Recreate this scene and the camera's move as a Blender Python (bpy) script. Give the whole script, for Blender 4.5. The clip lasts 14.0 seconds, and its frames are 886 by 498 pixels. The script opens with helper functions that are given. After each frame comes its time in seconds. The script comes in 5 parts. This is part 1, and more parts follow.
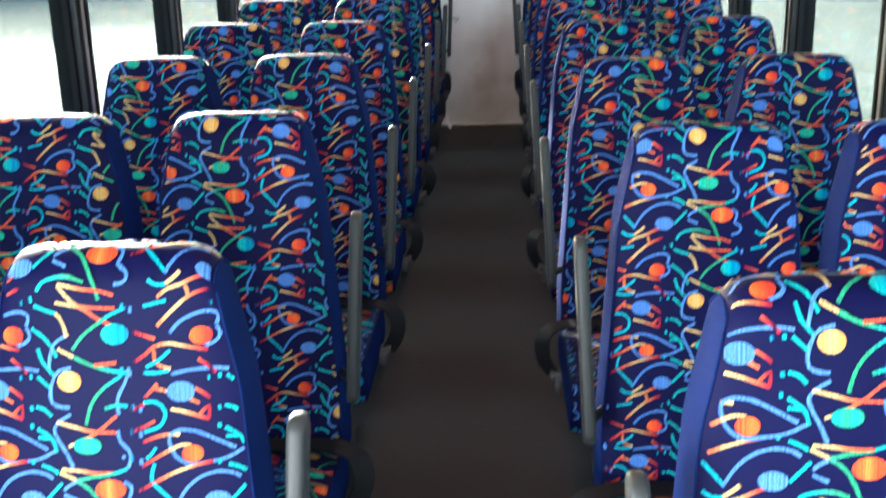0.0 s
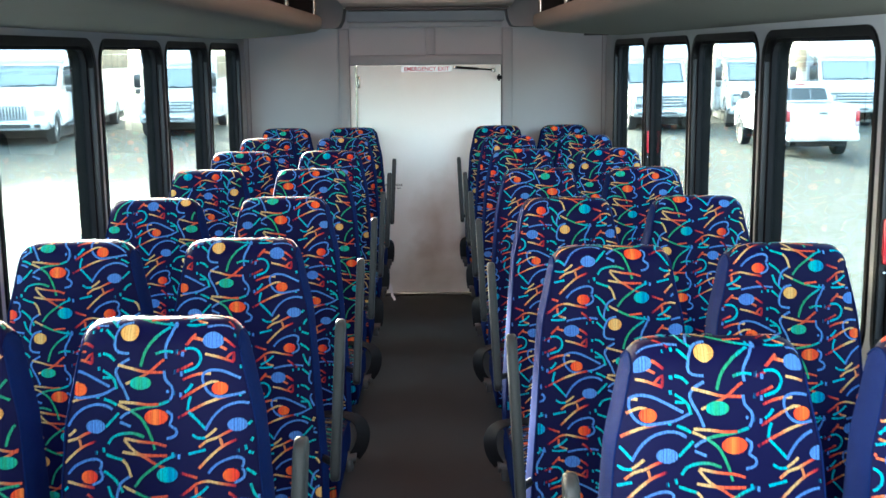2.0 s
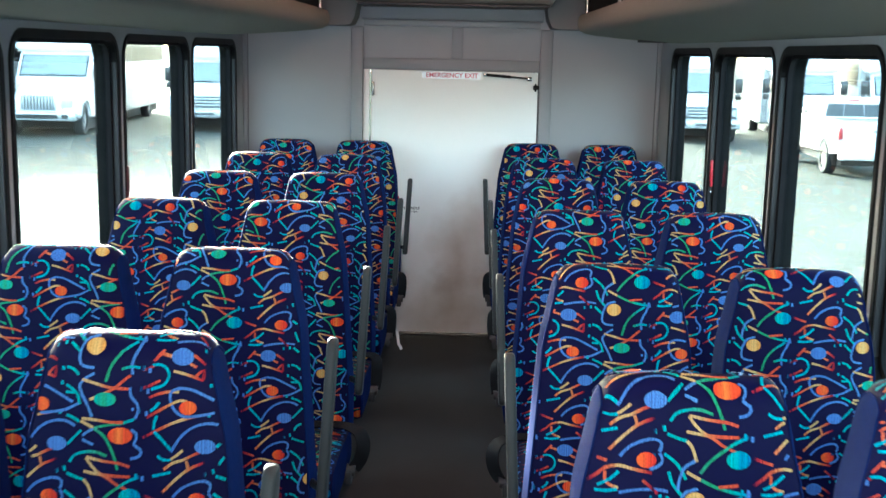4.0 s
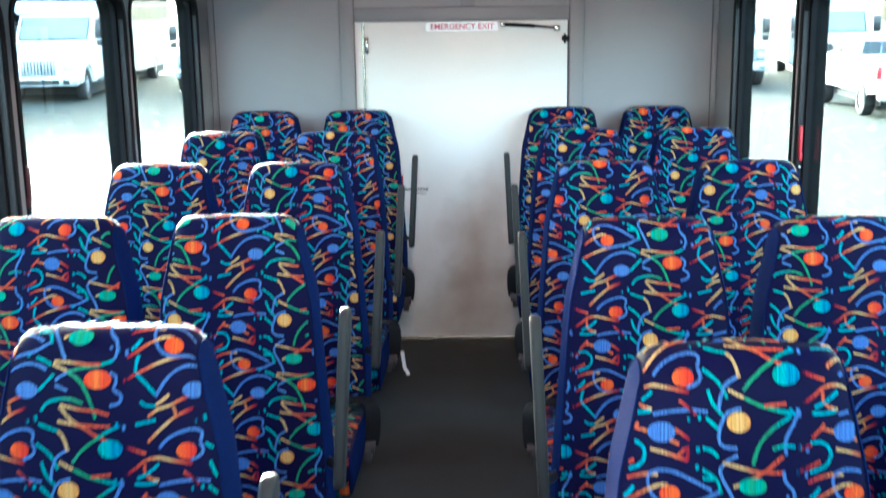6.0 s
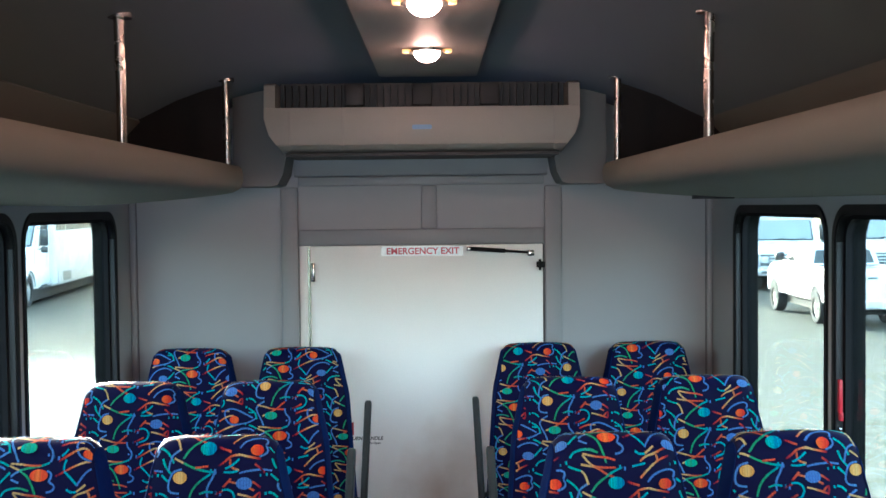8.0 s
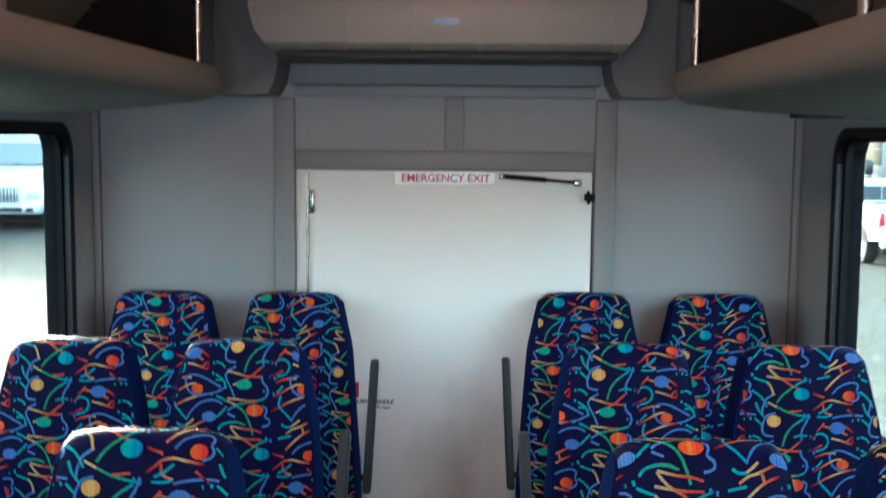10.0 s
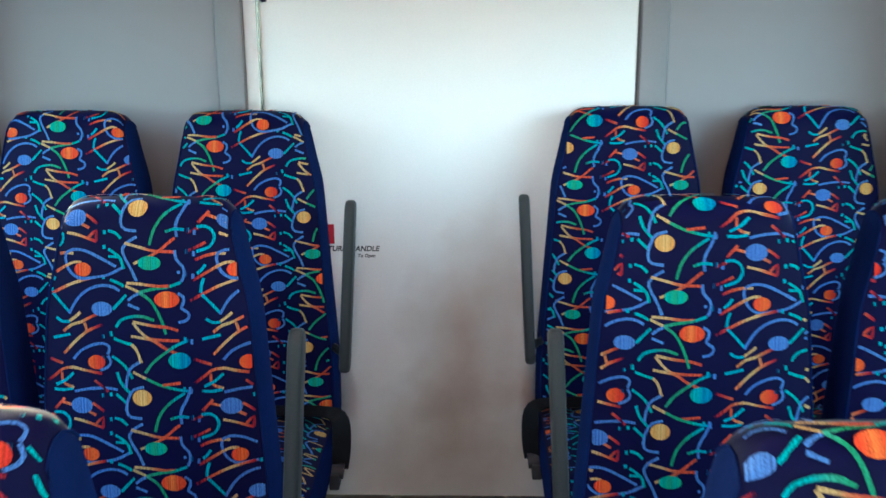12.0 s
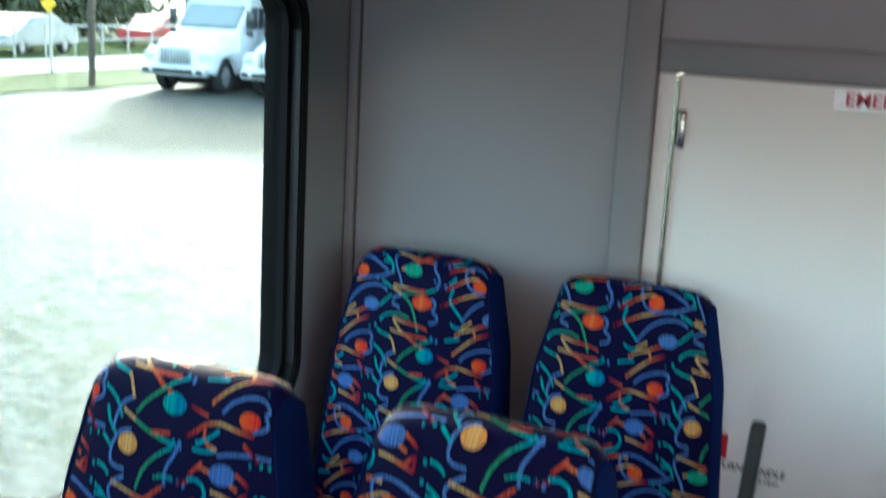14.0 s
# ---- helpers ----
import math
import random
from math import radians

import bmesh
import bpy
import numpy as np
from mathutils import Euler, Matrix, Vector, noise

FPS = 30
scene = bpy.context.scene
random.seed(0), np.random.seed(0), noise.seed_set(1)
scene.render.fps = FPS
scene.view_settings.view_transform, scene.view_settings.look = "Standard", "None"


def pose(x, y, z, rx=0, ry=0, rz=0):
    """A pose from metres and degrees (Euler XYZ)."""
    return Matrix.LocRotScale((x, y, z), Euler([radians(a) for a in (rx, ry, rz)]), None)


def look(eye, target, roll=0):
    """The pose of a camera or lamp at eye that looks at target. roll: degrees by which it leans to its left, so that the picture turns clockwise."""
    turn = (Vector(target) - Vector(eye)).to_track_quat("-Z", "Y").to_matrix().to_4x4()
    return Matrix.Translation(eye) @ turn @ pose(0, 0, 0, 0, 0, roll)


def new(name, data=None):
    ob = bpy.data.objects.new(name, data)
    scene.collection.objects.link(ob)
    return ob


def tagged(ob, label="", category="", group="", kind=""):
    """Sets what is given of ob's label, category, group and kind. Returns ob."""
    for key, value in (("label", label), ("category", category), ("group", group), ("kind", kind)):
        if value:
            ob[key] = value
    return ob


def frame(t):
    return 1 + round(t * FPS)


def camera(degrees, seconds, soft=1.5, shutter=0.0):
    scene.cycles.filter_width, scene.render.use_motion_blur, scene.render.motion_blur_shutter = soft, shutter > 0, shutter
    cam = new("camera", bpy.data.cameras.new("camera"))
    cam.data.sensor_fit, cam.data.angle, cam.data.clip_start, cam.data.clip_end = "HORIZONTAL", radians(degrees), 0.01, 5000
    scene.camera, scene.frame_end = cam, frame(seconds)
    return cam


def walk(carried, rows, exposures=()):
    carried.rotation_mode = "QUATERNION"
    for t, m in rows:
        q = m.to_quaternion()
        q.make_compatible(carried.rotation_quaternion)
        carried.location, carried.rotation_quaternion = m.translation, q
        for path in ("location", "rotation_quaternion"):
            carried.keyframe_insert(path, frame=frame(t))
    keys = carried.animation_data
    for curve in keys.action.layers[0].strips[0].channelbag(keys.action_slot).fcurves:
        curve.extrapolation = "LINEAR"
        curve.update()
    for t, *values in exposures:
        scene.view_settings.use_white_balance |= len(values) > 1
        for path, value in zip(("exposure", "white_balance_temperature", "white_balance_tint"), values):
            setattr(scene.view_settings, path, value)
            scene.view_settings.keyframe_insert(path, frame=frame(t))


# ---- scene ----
cam = camera(43.3, 14.0, shutter=0.5)
PATH = [
    (0, (0.092, 0.394, 1.561), (-0.009, 2.295, 0.947), -1.5),
    (0.5, (0.081, 0.387, 1.577), (0.047, 2.338, 1.135), -0.2),
    (1, (0.072, 0.465, 1.588), (0.039, 2.438, 1.263), -0.3),
    (1.5, (0.035, 0.612, 1.586), (0.027, 2.583, 1.25), -0.6),
    (2, (0.031, 0.743, 1.592), (0.049, 2.712, 1.242), -0.6),
    (2.5, (0.08, 0.956, 1.602), (0.045, 2.93, 1.281), 0.5),
    (2.7, (0.096, 1.042, 1.61), (0.055, 3.02, 1.31), 1.4),
    (4.8, (0.11, 2.203, 1.592), (0.057, 4.158, 1.173), 0.8),
    (5, (0.109, 2.313, 1.566), (0.05, 4.263, 1.124), 0.6),
    (5.5, (0.093, 2.582, 1.584), (0.03, 4.519, 1.09), -0.7),
    (6, (0.112, 2.827, 1.592), (0.033, 4.778, 1.158), -0.8),
    (6.5, (0.122, 3.01, 1.622), (0.024, 4.988, 1.343), -0.1),
    (7, (0.088, 3.207, 1.643), (0.053, 5.202, 1.501), -0.4),
    (7.5, (0.051, 3.374, 1.654), (0.056, 5.372, 1.567), -0.8),
    (7.7, (0.056, 3.449, 1.654), (0.069, 5.447, 1.578), -0.6),
    (9.8, (0.059, 4.251, 1.634), (0.039, 6.244, 1.47), -0.2),
    (10, (0.078, 4.344, 1.621), (0.034, 6.333, 1.416), 0.5),
    (10.5, (0.112, 4.548, 1.611), (0.04, 6.517, 1.27), 0.9),
    (11, (0.066, 4.778, 1.587), (0.006, 6.731, 1.16), 0.2),
    (11.5, (0.044, 4.973, 1.574), (0.03, 6.906, 1.06), -1.1),
    (12, (0.081, 5.218, 1.579), (0.027, 7.129, 0.994), -0.3),
    (12.5, (0.082, 5.4, 1.567), (-0.079, 7.296, 0.951), 1.2),
    (12.7, (0.056, 5.485, 1.547), (-0.207, 7.357, 0.894), 3.3),
    (13, (0.001, 5.609, 1.552), (-0.433, 7.446, 0.892), 2.0),
    (13.5, (-0.064, 5.713, 1.571), (-0.659, 7.52, 0.954), 2.0),
    (14, (-0.064, 5.803, 1.61), (-0.773, 7.624, 1.181), 3.1),
]
# the film camera's own exposure and white balance
BASE = 4.46
EXPOSURES = [(t, BASE + e, k, g) for t, e, k, g in (
    (0, 1.65, 6150, 7), (0.5, 1.8, 6090, 7), (1, 1.88, 6060, 6), (2.5, 1.88, 6040, 5), (5.0, 2.2, 5780, 2), (5.5, 2.35, 5720, 2), (6.0, 2.35, 5720, 2),
    (6.5, 1.95, 5780, 2), (7.0, 1.76, 5840, 3), (7.5, 1.76, 5870, 3), (10, 1.62, 5830, 3), (11, 1.85, 5780, 2), (12, 2.15, 5820, 2), (13, 2.2, 5780, 2), (13.5, 2.2, 5780, 2), (14, 1.4, 5900, 4))]
walk(cam, [(t, look(e, a, r)) for t, e, a, r in PATH], EXPOSURES)


# ---------------------------------------------------------------- light
world = bpy.data.worlds.new("sky")
scene.world = world
world.use_nodes = True
wn = world.node_tree
sky = wn.nodes.new("ShaderNodeTexSky")
sky.sky_type = "NISHITA"
sky.sun_disc = False
sky.sun_elevation = radians(13)
sky.sun_rotation = radians(-25)
sky.air_density = 1.0
sky.dust_density = 4.0
grey = wn.nodes.new("ShaderNodeHueSaturation")
grey.inputs["Saturation"].default_value = 0.75
wn.links.new(sky.outputs[0], grey.inputs["Color"])
wn.links.new(grey.outputs[0], wn.nodes["Background"].inputs["Color"])
wn.nodes["Background"].inputs["Strength"].default_value = 0.15

sun = new("sun", bpy.data.lights.new("sun", "SUN"))
sun.data.energy = 1.05
sun.data.angle = radians(2.5)
sun.data.color = (1.0, 0.96, 0.9)
SUN_TO = Vector((-0.42 * math.cos(radians(13)), 0.91 * math.cos(radians(13)), math.sin(radians(13))))
sun.matrix_world = look(Vector((0, 0, 3)) + 40 * SUN_TO, (0, 0, 3))


# daylight entering by the windscreen
front_light = new("windscreen_light", bpy.data.lights.new("windscreen_light", "AREA"))
front_light.data.shape, front_light.data.size, front_light.data.size_y = "RECTANGLE", 2.1, 1.2
front_light.data.energy = 1.7
front_light.data.color = (0.90, 0.96, 1.0)
front_light.matrix_world = look((0, -1.69, 1.35), (0, 8, 1.0))

# daylight entering by the glazed entry door beside the driver
door_light = new("entry_door_light", bpy.data.lights.new("entry_door_light", "AREA"))
door_light.data.shape, door_light.data.size, door_light.data.size_y = "RECTANGLE", 0.9, 1.5
door_light.data.energy = 4.2
door_light.data.color = (0.94, 0.98, 1.0)
door_light.matrix_world = look((-1.15, 0.06, 0.88), (1.0, 0.06, 0.88))


# ---------------------------------------------------------------- materials
def material(name):
    m = bpy.data.materials.new(name)
    m.use_nodes = True
    return m, m.node_tree.nodes, m.node_tree.links, m.node_tree.nodes["Principled BSDF"]


def ramp(nodes, stops):
    r = nodes.new("ShaderNodeValToRGB")
    while len(r.color_ramp.elements) < len(stops):
        r.color_ramp.elements.new(0.5)
    for e, (p, c) in zip(r.color_ramp.elements, stops):
        e.position, e.color = p, (*c, 1)
    return r


def surface(name, colour, rough=0.6, metal=0.0, vary=0.15, scale=6.0, fine=180.0, bump=0.15, depth=0.002, sheen=0.0, coat=0.0, spec=0.5, stretch=(1, 1, 1)):
    """A plain real surface: two scales of noise in the colour, fine relief."""
    m, n, l, b = material(name)
    co = n.new("ShaderNodeTexCoord")
    mp = n.new("ShaderNodeMapping")
    mp.inputs["Scale"].default_value = stretch
    l.new(co.outputs["Object"], mp.inputs["Vector"])
    big = n.new("ShaderNodeTexNoise")
    big.inputs["Scale"].default_value, big.inputs["Detail"].default_value = scale, 5
    small = n.new("ShaderNodeTexNoise")
    small.inputs["Scale"].default_value, small.inputs["Detail"].default_value = fine, 3
    l.new(mp.outputs[0], big.inputs["Vector"])
    l.new(mp.outputs[0], small.inputs["Vector"])
    mix = n.new("ShaderNodeMath")
    mix.operation = "ADD"
    l.new(big.outputs["Fac"], mix.inputs[0])
    l.new(small.outputs["Fac"], mix.inputs[1])
    half = n.new("ShaderNodeMath")
    half.operation, half.inputs[1].default_value = "MULTIPLY", 0.5
    l.new(mix.outputs[0], half.inputs[0])
    lo = tuple(c * (1 - vary) for c in colour)
    hi = tuple(min(1, c * (1 + vary)) for c in colour)
    r = ramp(n, [(0.3, lo), (0.7, hi)])
    l.new(half.outputs[0], r.inputs[0])
    l.new(r.outputs[0], b.inputs["Base Color"])
    rr = n.new("ShaderNodeMapRange")
    rr.inputs[3].default_value, rr.inputs[4].default_value = max(0, rough - 0.08), min(1, rough + 0.08)
    l.new(big.outputs["Fac"], rr.inputs[0])
    l.new(rr.outputs[0], b.inputs["Roughness"])
    b.inputs["Metallic"].default_value = metal
    b.inputs["Specular IOR Level"].default_value = spec
    if sheen:
        b.inputs["Sheen Weight"].default_value = sheen
        b.inputs["Sheen Roughness"].default_value = 0.25
        b.inputs["Sheen Tint"].default_value = (0.36, 0.55, 1.0, 1)
    b.inputs["Coat Weight"].default_value = coat
    if bump:
        bp = n.new("ShaderNodeBump")
        bp.inputs["Strength"].default_value, bp.inputs["Distance"].default_value = bump, depth
        l.new(small.outputs["Fac"], bp.inputs["Height"])
        l.new(bp.outputs[0], b.inputs["Normal"])
    return m


def thread(name, stops, sheen=0.22, stripe=0.55):
    """Woven yarn; its colour follows the warp stripes, which repeat with the cloth's pattern."""
    m, n, l, b = material(name)
    uv = n.new("ShaderNodeUVMap")
    uv.uv_map = "cloth"
    sep = n.new("ShaderNodeSeparateXYZ")
    l.new(uv.outputs[0], sep.inputs[0])
    fr = n.new("ShaderNodeMath")
    fr.operation = "FRACT"
    l.new(sep.outputs[0], fr.inputs[0])
    narrow = n.new("ShaderNodeTexNoise")
    narrow.noise_dimensions = "1D"
    narrow.inputs["Scale"].default_value, narrow.inputs["Detail"].default_value = 95, 2
    l.new(sep.outputs[0], narrow.inputs["W"])
    weft = n.new("ShaderNodeTexNoise")
    weft.noise_dimensions = "2D"
    weft.inputs["Scale"].default_value, weft.inputs["Detail"].default_value = 150, 1
    l.new(uv.outputs[0], weft.inputs["Vector"])
    jig = n.new("ShaderNodeMath")
    jig.operation, jig.inputs[1].default_value = "MULTIPLY_ADD", 0.05
    off = n.new("ShaderNodeMath")
    off.operation, off.inputs[1].default_value = "SUBTRACT", 0.025
    l.new(narrow.outputs["Fac"], jig.inputs[0])
    l.new(fr.outputs[0], jig.inputs[2])
    l.new(jig.outputs[0], off.inputs[0])
    r = ramp(n, stops)
    l.new(off.outputs[0], r.inputs[0])
    both = n.new("ShaderNodeMath")
    both.operation = "ADD"
    l.new(narrow.outputs["Fac"], both.inputs[0])
    l.new(weft.outputs["Fac"], both.inputs[1])
    con = n.new("ShaderNodeMapRange")
    con.inputs[1].default_value, con.inputs[2].default_value = 0.84, 1.14
    con.inputs[3].default_value, con.inputs[4].default_value = 0.85 * (1 - stripe), 0.85 * (1 + stripe * 0.3)
    l.new(both.outputs[0], con.inputs[0])
    mul = n.new("ShaderNodeVectorMath")
    mul.operation = "SCALE"
    l.new(r.outputs[0], mul.inputs[0])
    l.new(con.outputs[0], mul.inputs["Scale"])
    l.new(mul.outputs[0], b.inputs["Base Color"])
    b.inputs["Roughness"].default_value = 0.62
    b.inputs["Specular IOR Level"].default_value = 0.08
    b.inputs["Sheen Weight"].default_value = sheen
    b.inputs["Sheen Roughness"].default_value = 0.2
    return m


def notched(stops, dark):
    """Stops with the dark warp ends of the two plain columns let in."""
    out = list(stops)
    for c in (0.30, 0.872, 0.905):
        lo = [q for p, q in stops if p <= c][-1]
        out = [(p, q) for p, q in out if abs(p - c) > 0.011] + [(c - 0.011, lo), (c - 0.007, dark), (c + 0.007, dark), (c + 0.011, lo)]
    return sorted(out)


MAT = {}
MAT["boxing"] = surface("navy_velour", (0.0044, 0.0118, 0.060), 0.9, vary=0.25, scale=18, fine=700, bump=0.4, depth=0.0008, sheen=0.0, spec=0.02)
RED, ORANGE, AMBER, YELLOW = (0.32, 0.016, 0.032), (0.56, 0.080, 0.038), (0.58, 0.17, 0.065), (0.60, 0.39, 0.16)
CYAN, TEAL, GREEN = (0.01, 0.36, 0.46), (0.015, 0.38, 0.38), (0.03, 0.30, 0.15)
NAVY, INDIGO, PLUM = (0.0021, 0.0024, 0.035), (0.0021, 0.0030, 0.054), (0.0062, 0.0021, 0.032)
MAT["cloth"] = thread("navy_cloth", [(0.0, NAVY), (0.25, NAVY), (0.275, PLUM), (0.35, PLUM), (0.385, INDIGO), (0.44, NAVY), (0.62, NAVY), (0.66, INDIGO), (0.80, INDIGO), (0.835, PLUM), (0.93, PLUM), (0.96, NAVY), (1.0, NAVY)], sheen=0.08, stripe=0.45)
MAT["t_blue"] = thread("blue_yarn", [(0.0, (0.06, 0.17, 0.50)), (0.3, (0.075, 0.20, 0.52)), (0.6, (0.085, 0.23, 0.56)), (1.0, (0.06, 0.17, 0.50))])
MAT["t_cool"] = thread("teal_and_green_yarn", notched([(0.0, CYAN), (0.30, CYAN), (0.42, TEAL), (0.48, TEAL), (0.56, (0.05, 0.34, 0.22)), (0.62, GREEN), (0.72, GREEN), (0.79, TEAL), (0.86, (0.01, 0.28, 0.45)), (0.93, CYAN), (1.0, CYAN)], (0.003, 0.03, 0.11)))
MAT["t_green"] = thread("green_yarn", [(0.5, (0.02, 0.42, 0.40)), (0.58, (0.02, 0.40, 0.30)), (0.62, (0.03, 0.32, 0.16)), (0.66, (0.02, 0.38, 0.30)), (0.70, (0.03, 0.34, 0.17))], stripe=0.5)
MAT["t_aqua"] = thread("aqua_yarn", [(0.74, (0.02, 0.40, 0.36)), (0.80, (0.01, 0.40, 0.46)), (0.83, (0.0, 0.14, 0.32)), (0.85, (0.01, 0.36, 0.48)), (0.865, (0.0, 0.10, 0.30)), (0.88, (0.02, 0.26, 0.5))], stripe=0.5)
MAT["t_warm"] = thread("red_to_yellow_yarn", notched([(0.0, ORANGE), (0.05, AMBER), (0.09, YELLOW), (0.15, YELLOW), (0.19, AMBER), (0.235, ORANGE), (0.27, RED), (0.36, RED), (0.43, AMBER), (0.47, YELLOW), (0.575, YELLOW), (0.62, AMBER), (0.68, ORANGE), (0.80, ORANGE), (0.85, RED), (0.93, RED), (1.0, ORANGE)], (0.05, 0.004, 0.03)))
MAT["t_orange"] = thread("bright_orange_yarn", [(0.0, (0.76, 0.075, 0.022)), (0.14, (0.74, 0.06, 0.022)), (0.2, (0.78, 0.13, 0.025)), (0.28, (0.68, 0.04, 0.02)), (0.34, (0.6, 0.025, 0.025)), (0.68, (0.74, 0.07, 0.022)), (0.73, (0.80, 0.20, 0.04)), (0.76, (0.74, 0.07, 0.022))], stripe=0.45)
MAT["t_yellow"] = thread("yellow_yarn", [(0.45, (0.66, 0.24, 0.05)), (0.5, (0.70, 0.36, 0.09)), (0.56, (0.68, 0.42, 0.14)), (0.6, (0.70, 0.30, 0.07))], stripe=0.4)
THREADS = ["cloth", "t_blue", "t_cool", "t_green", "t_aqua", "t_warm", "t_orange", "t_yellow"]

MAT["wall"] = surface("grey_vinyl_wall", (0.285, 0.286, 0.294), 0.62, vary=0.06, scale=3, fine=420, bump=0.12, depth=0.0006, spec=0.35)
MAT["trim"] = surface("grey_plastic_trim", (0.22, 0.22, 0.23), 0.5, vary=0.06, scale=5, fine=300, bump=0.08, depth=0.0006)
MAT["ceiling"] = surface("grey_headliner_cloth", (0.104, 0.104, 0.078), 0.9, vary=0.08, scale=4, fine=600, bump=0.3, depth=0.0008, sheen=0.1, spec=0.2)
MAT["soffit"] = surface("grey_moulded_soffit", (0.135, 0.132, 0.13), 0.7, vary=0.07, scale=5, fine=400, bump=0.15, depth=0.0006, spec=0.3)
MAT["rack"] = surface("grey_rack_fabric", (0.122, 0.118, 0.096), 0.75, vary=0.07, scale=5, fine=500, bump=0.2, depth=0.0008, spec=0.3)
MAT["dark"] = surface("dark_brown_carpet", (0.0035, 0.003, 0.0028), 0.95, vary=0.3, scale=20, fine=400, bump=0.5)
MAT["door"] = surface("white_door_panel", (0.81, 0.81, 0.78), 0.55, vary=0.05, scale=2.5, fine=240, bump=0.04, depth=0.0006)
MAT["black"] = surface("black_anodised_frame", (0.0035, 0.0035, 0.004), 0.55, spec=0.15, vary=0.3, scale=9, fine=220, bump=0.08, depth=0.0008)
MAT["guide"] = surface("grey_extrusion", (0.016, 0.016, 0.018), 0.5, vary=0.2, scale=9, fine=220, bump=0.08, depth=0.0006, spec=0.4)
MAT["gasket"] = surface("black_rubber_gasket", (0.010, 0.010, 0.011), 0.85, spec=0.1, vary=0.25, scale=12, fine=260, bump=0.15)
MAT["rubber"] = surface("grey_black_armrest_rubber", (0.016, 0.017, 0.017), 0.5, vary=0.25, scale=12, fine=320, bump=0.15, depth=0.0008, spec=0.32)
MAT["steel"] = surface("polished_steel", (0.36, 0.34, 0.31), 0.26, metal=1.0, vary=0.05, scale=8, fine=200, bump=0.02)
MAT["greysteel"] = surface("grey_painted_steel", (0.022, 0.022, 0.024), 0.55, vary=0.2, scale=10, fine=200, bump=0.1)
MAT["web"] = surface("black_webbing", (0.0042, 0.0042, 0.0050), 0.5, vary=0.3, scale=30, fine=900, bump=0.4, spec=0.14)
MAT["red"] = surface("red_plastic", (0.42, 0.010, 0.025), 0.4, vary=0.1, scale=20, fine=200, bump=0.05)
# same red plastic, darkened to paint in the left lever's shade
MAT["maroon"] = surface("red_plastic_painted_shade", (0.07, 0.006, 0.009), 0.5, vary=0.2, scale=20, fine=200, bump=0.05)
MAT["beige"] = surface("aged_beige_plastic", (0.22, 0.205, 0.175), 0.5, vary=0.06, scale=6, fine=260, bump=0.06, depth=0.0006)
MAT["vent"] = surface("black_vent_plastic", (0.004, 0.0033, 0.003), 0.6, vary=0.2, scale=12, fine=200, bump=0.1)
MAT["lens_trim"] = surface("chrome_bezel", (0.6, 0.55, 0.5), 0.25, metal=1.0, vary=0.05, scale=10, fine=200, bump=0.02)
MAT["logo"] = surface("blue_badge", (0.12, 0.25, 0.42), 0.4, vary=0.1, scale=20, fine=200, bump=0.0)
MAT["sign"] = surface("worn_silver_label", (0.62, 0.62, 0.62), 0.2, vary=0.2, scale=30, fine=200, bump=0.05)
MAT["signred"] = surface("red_print", (0.42, 0.03, 0.05), 0.5, vary=0.25, scale=40, fine=200, bump=0.0)
MAT["print"] = surface("black_print", (0.008, 0.008, 0.008), 0.5, vary=0.2, scale=40, fine=200, bump=0.0)
MAT["seam"] = surface("shadowed_panel_seam", (0.10, 0.10, 0.105), 0.7, vary=0.1, scale=12, fine=200, bump=0.0)
MAT["paper"] = surface("white_tag", (0.7, 0.7, 0.7), 0.7, vary=0.05, scale=20, fine=300, bump=0.05)


def glass(name, tint, rough=0.0):
    m, n, l, b = material(name)
    n.remove(b)
    out = n["Material Output"]
    t = n.new("ShaderNodeBsdfTransparent")
    t.inputs[0].default_value = (*tint, 1)
    g = n.new("ShaderNodeBsdfGlossy")
    g.inputs["Roughness"].default_value = rough
    f = n.new("ShaderNodeLayerWeight")
    f.inputs[0].default_value = 0.5
    p = n.new("ShaderNodeMath")
    p.operation, p.inputs[1].default_value = "POWER", 5.0
    l.new(f.outputs["Facing"], p.inputs[0])
    q = n.new("ShaderNodeMath")
    q.operation, q.inputs[1].default_value, q.inputs[2].default_value = "MULTIPLY_ADD", 0.25, 0.012
    l.new(p.outputs[0], q.inputs[0])
    mx = n.new("ShaderNodeMixShader")
    l.new(q.outputs[0], mx.inputs[0])
    l.new(t.outputs[0], mx.inputs[1])
    l.new(g.outputs[0], mx.inputs[2])
    l.new(mx.outputs[0], out.inputs[0])
    return m


MAT["glass"] = glass("tinted_window_glass", (0.385, 0.420, 0.416))

m, n, l, b = material("warm_bulb_lens")
b.inputs["Base Color"].default_value = (0.9, 0.8, 0.7, 1)
b.inputs["Emission Color"].default_value = (1.0, 0.52, 0.40, 1)
b.inputs["Emission Strength"].default_value = 3.0
MAT["bulb"] = m
# faint emission paints the bulb's amber glow onto the ears
m, n, l, b = material("amber_reflector_painted_glow")
b.inputs["Base Color"].default_value = (0.8, 0.5, 0.25, 1)
b.inputs["Emission Color"].default_value = (1.0, 0.42, 0.14, 1)
b.inputs["Emission Strength"].default_value = 0.022
MAT["amber"] = m


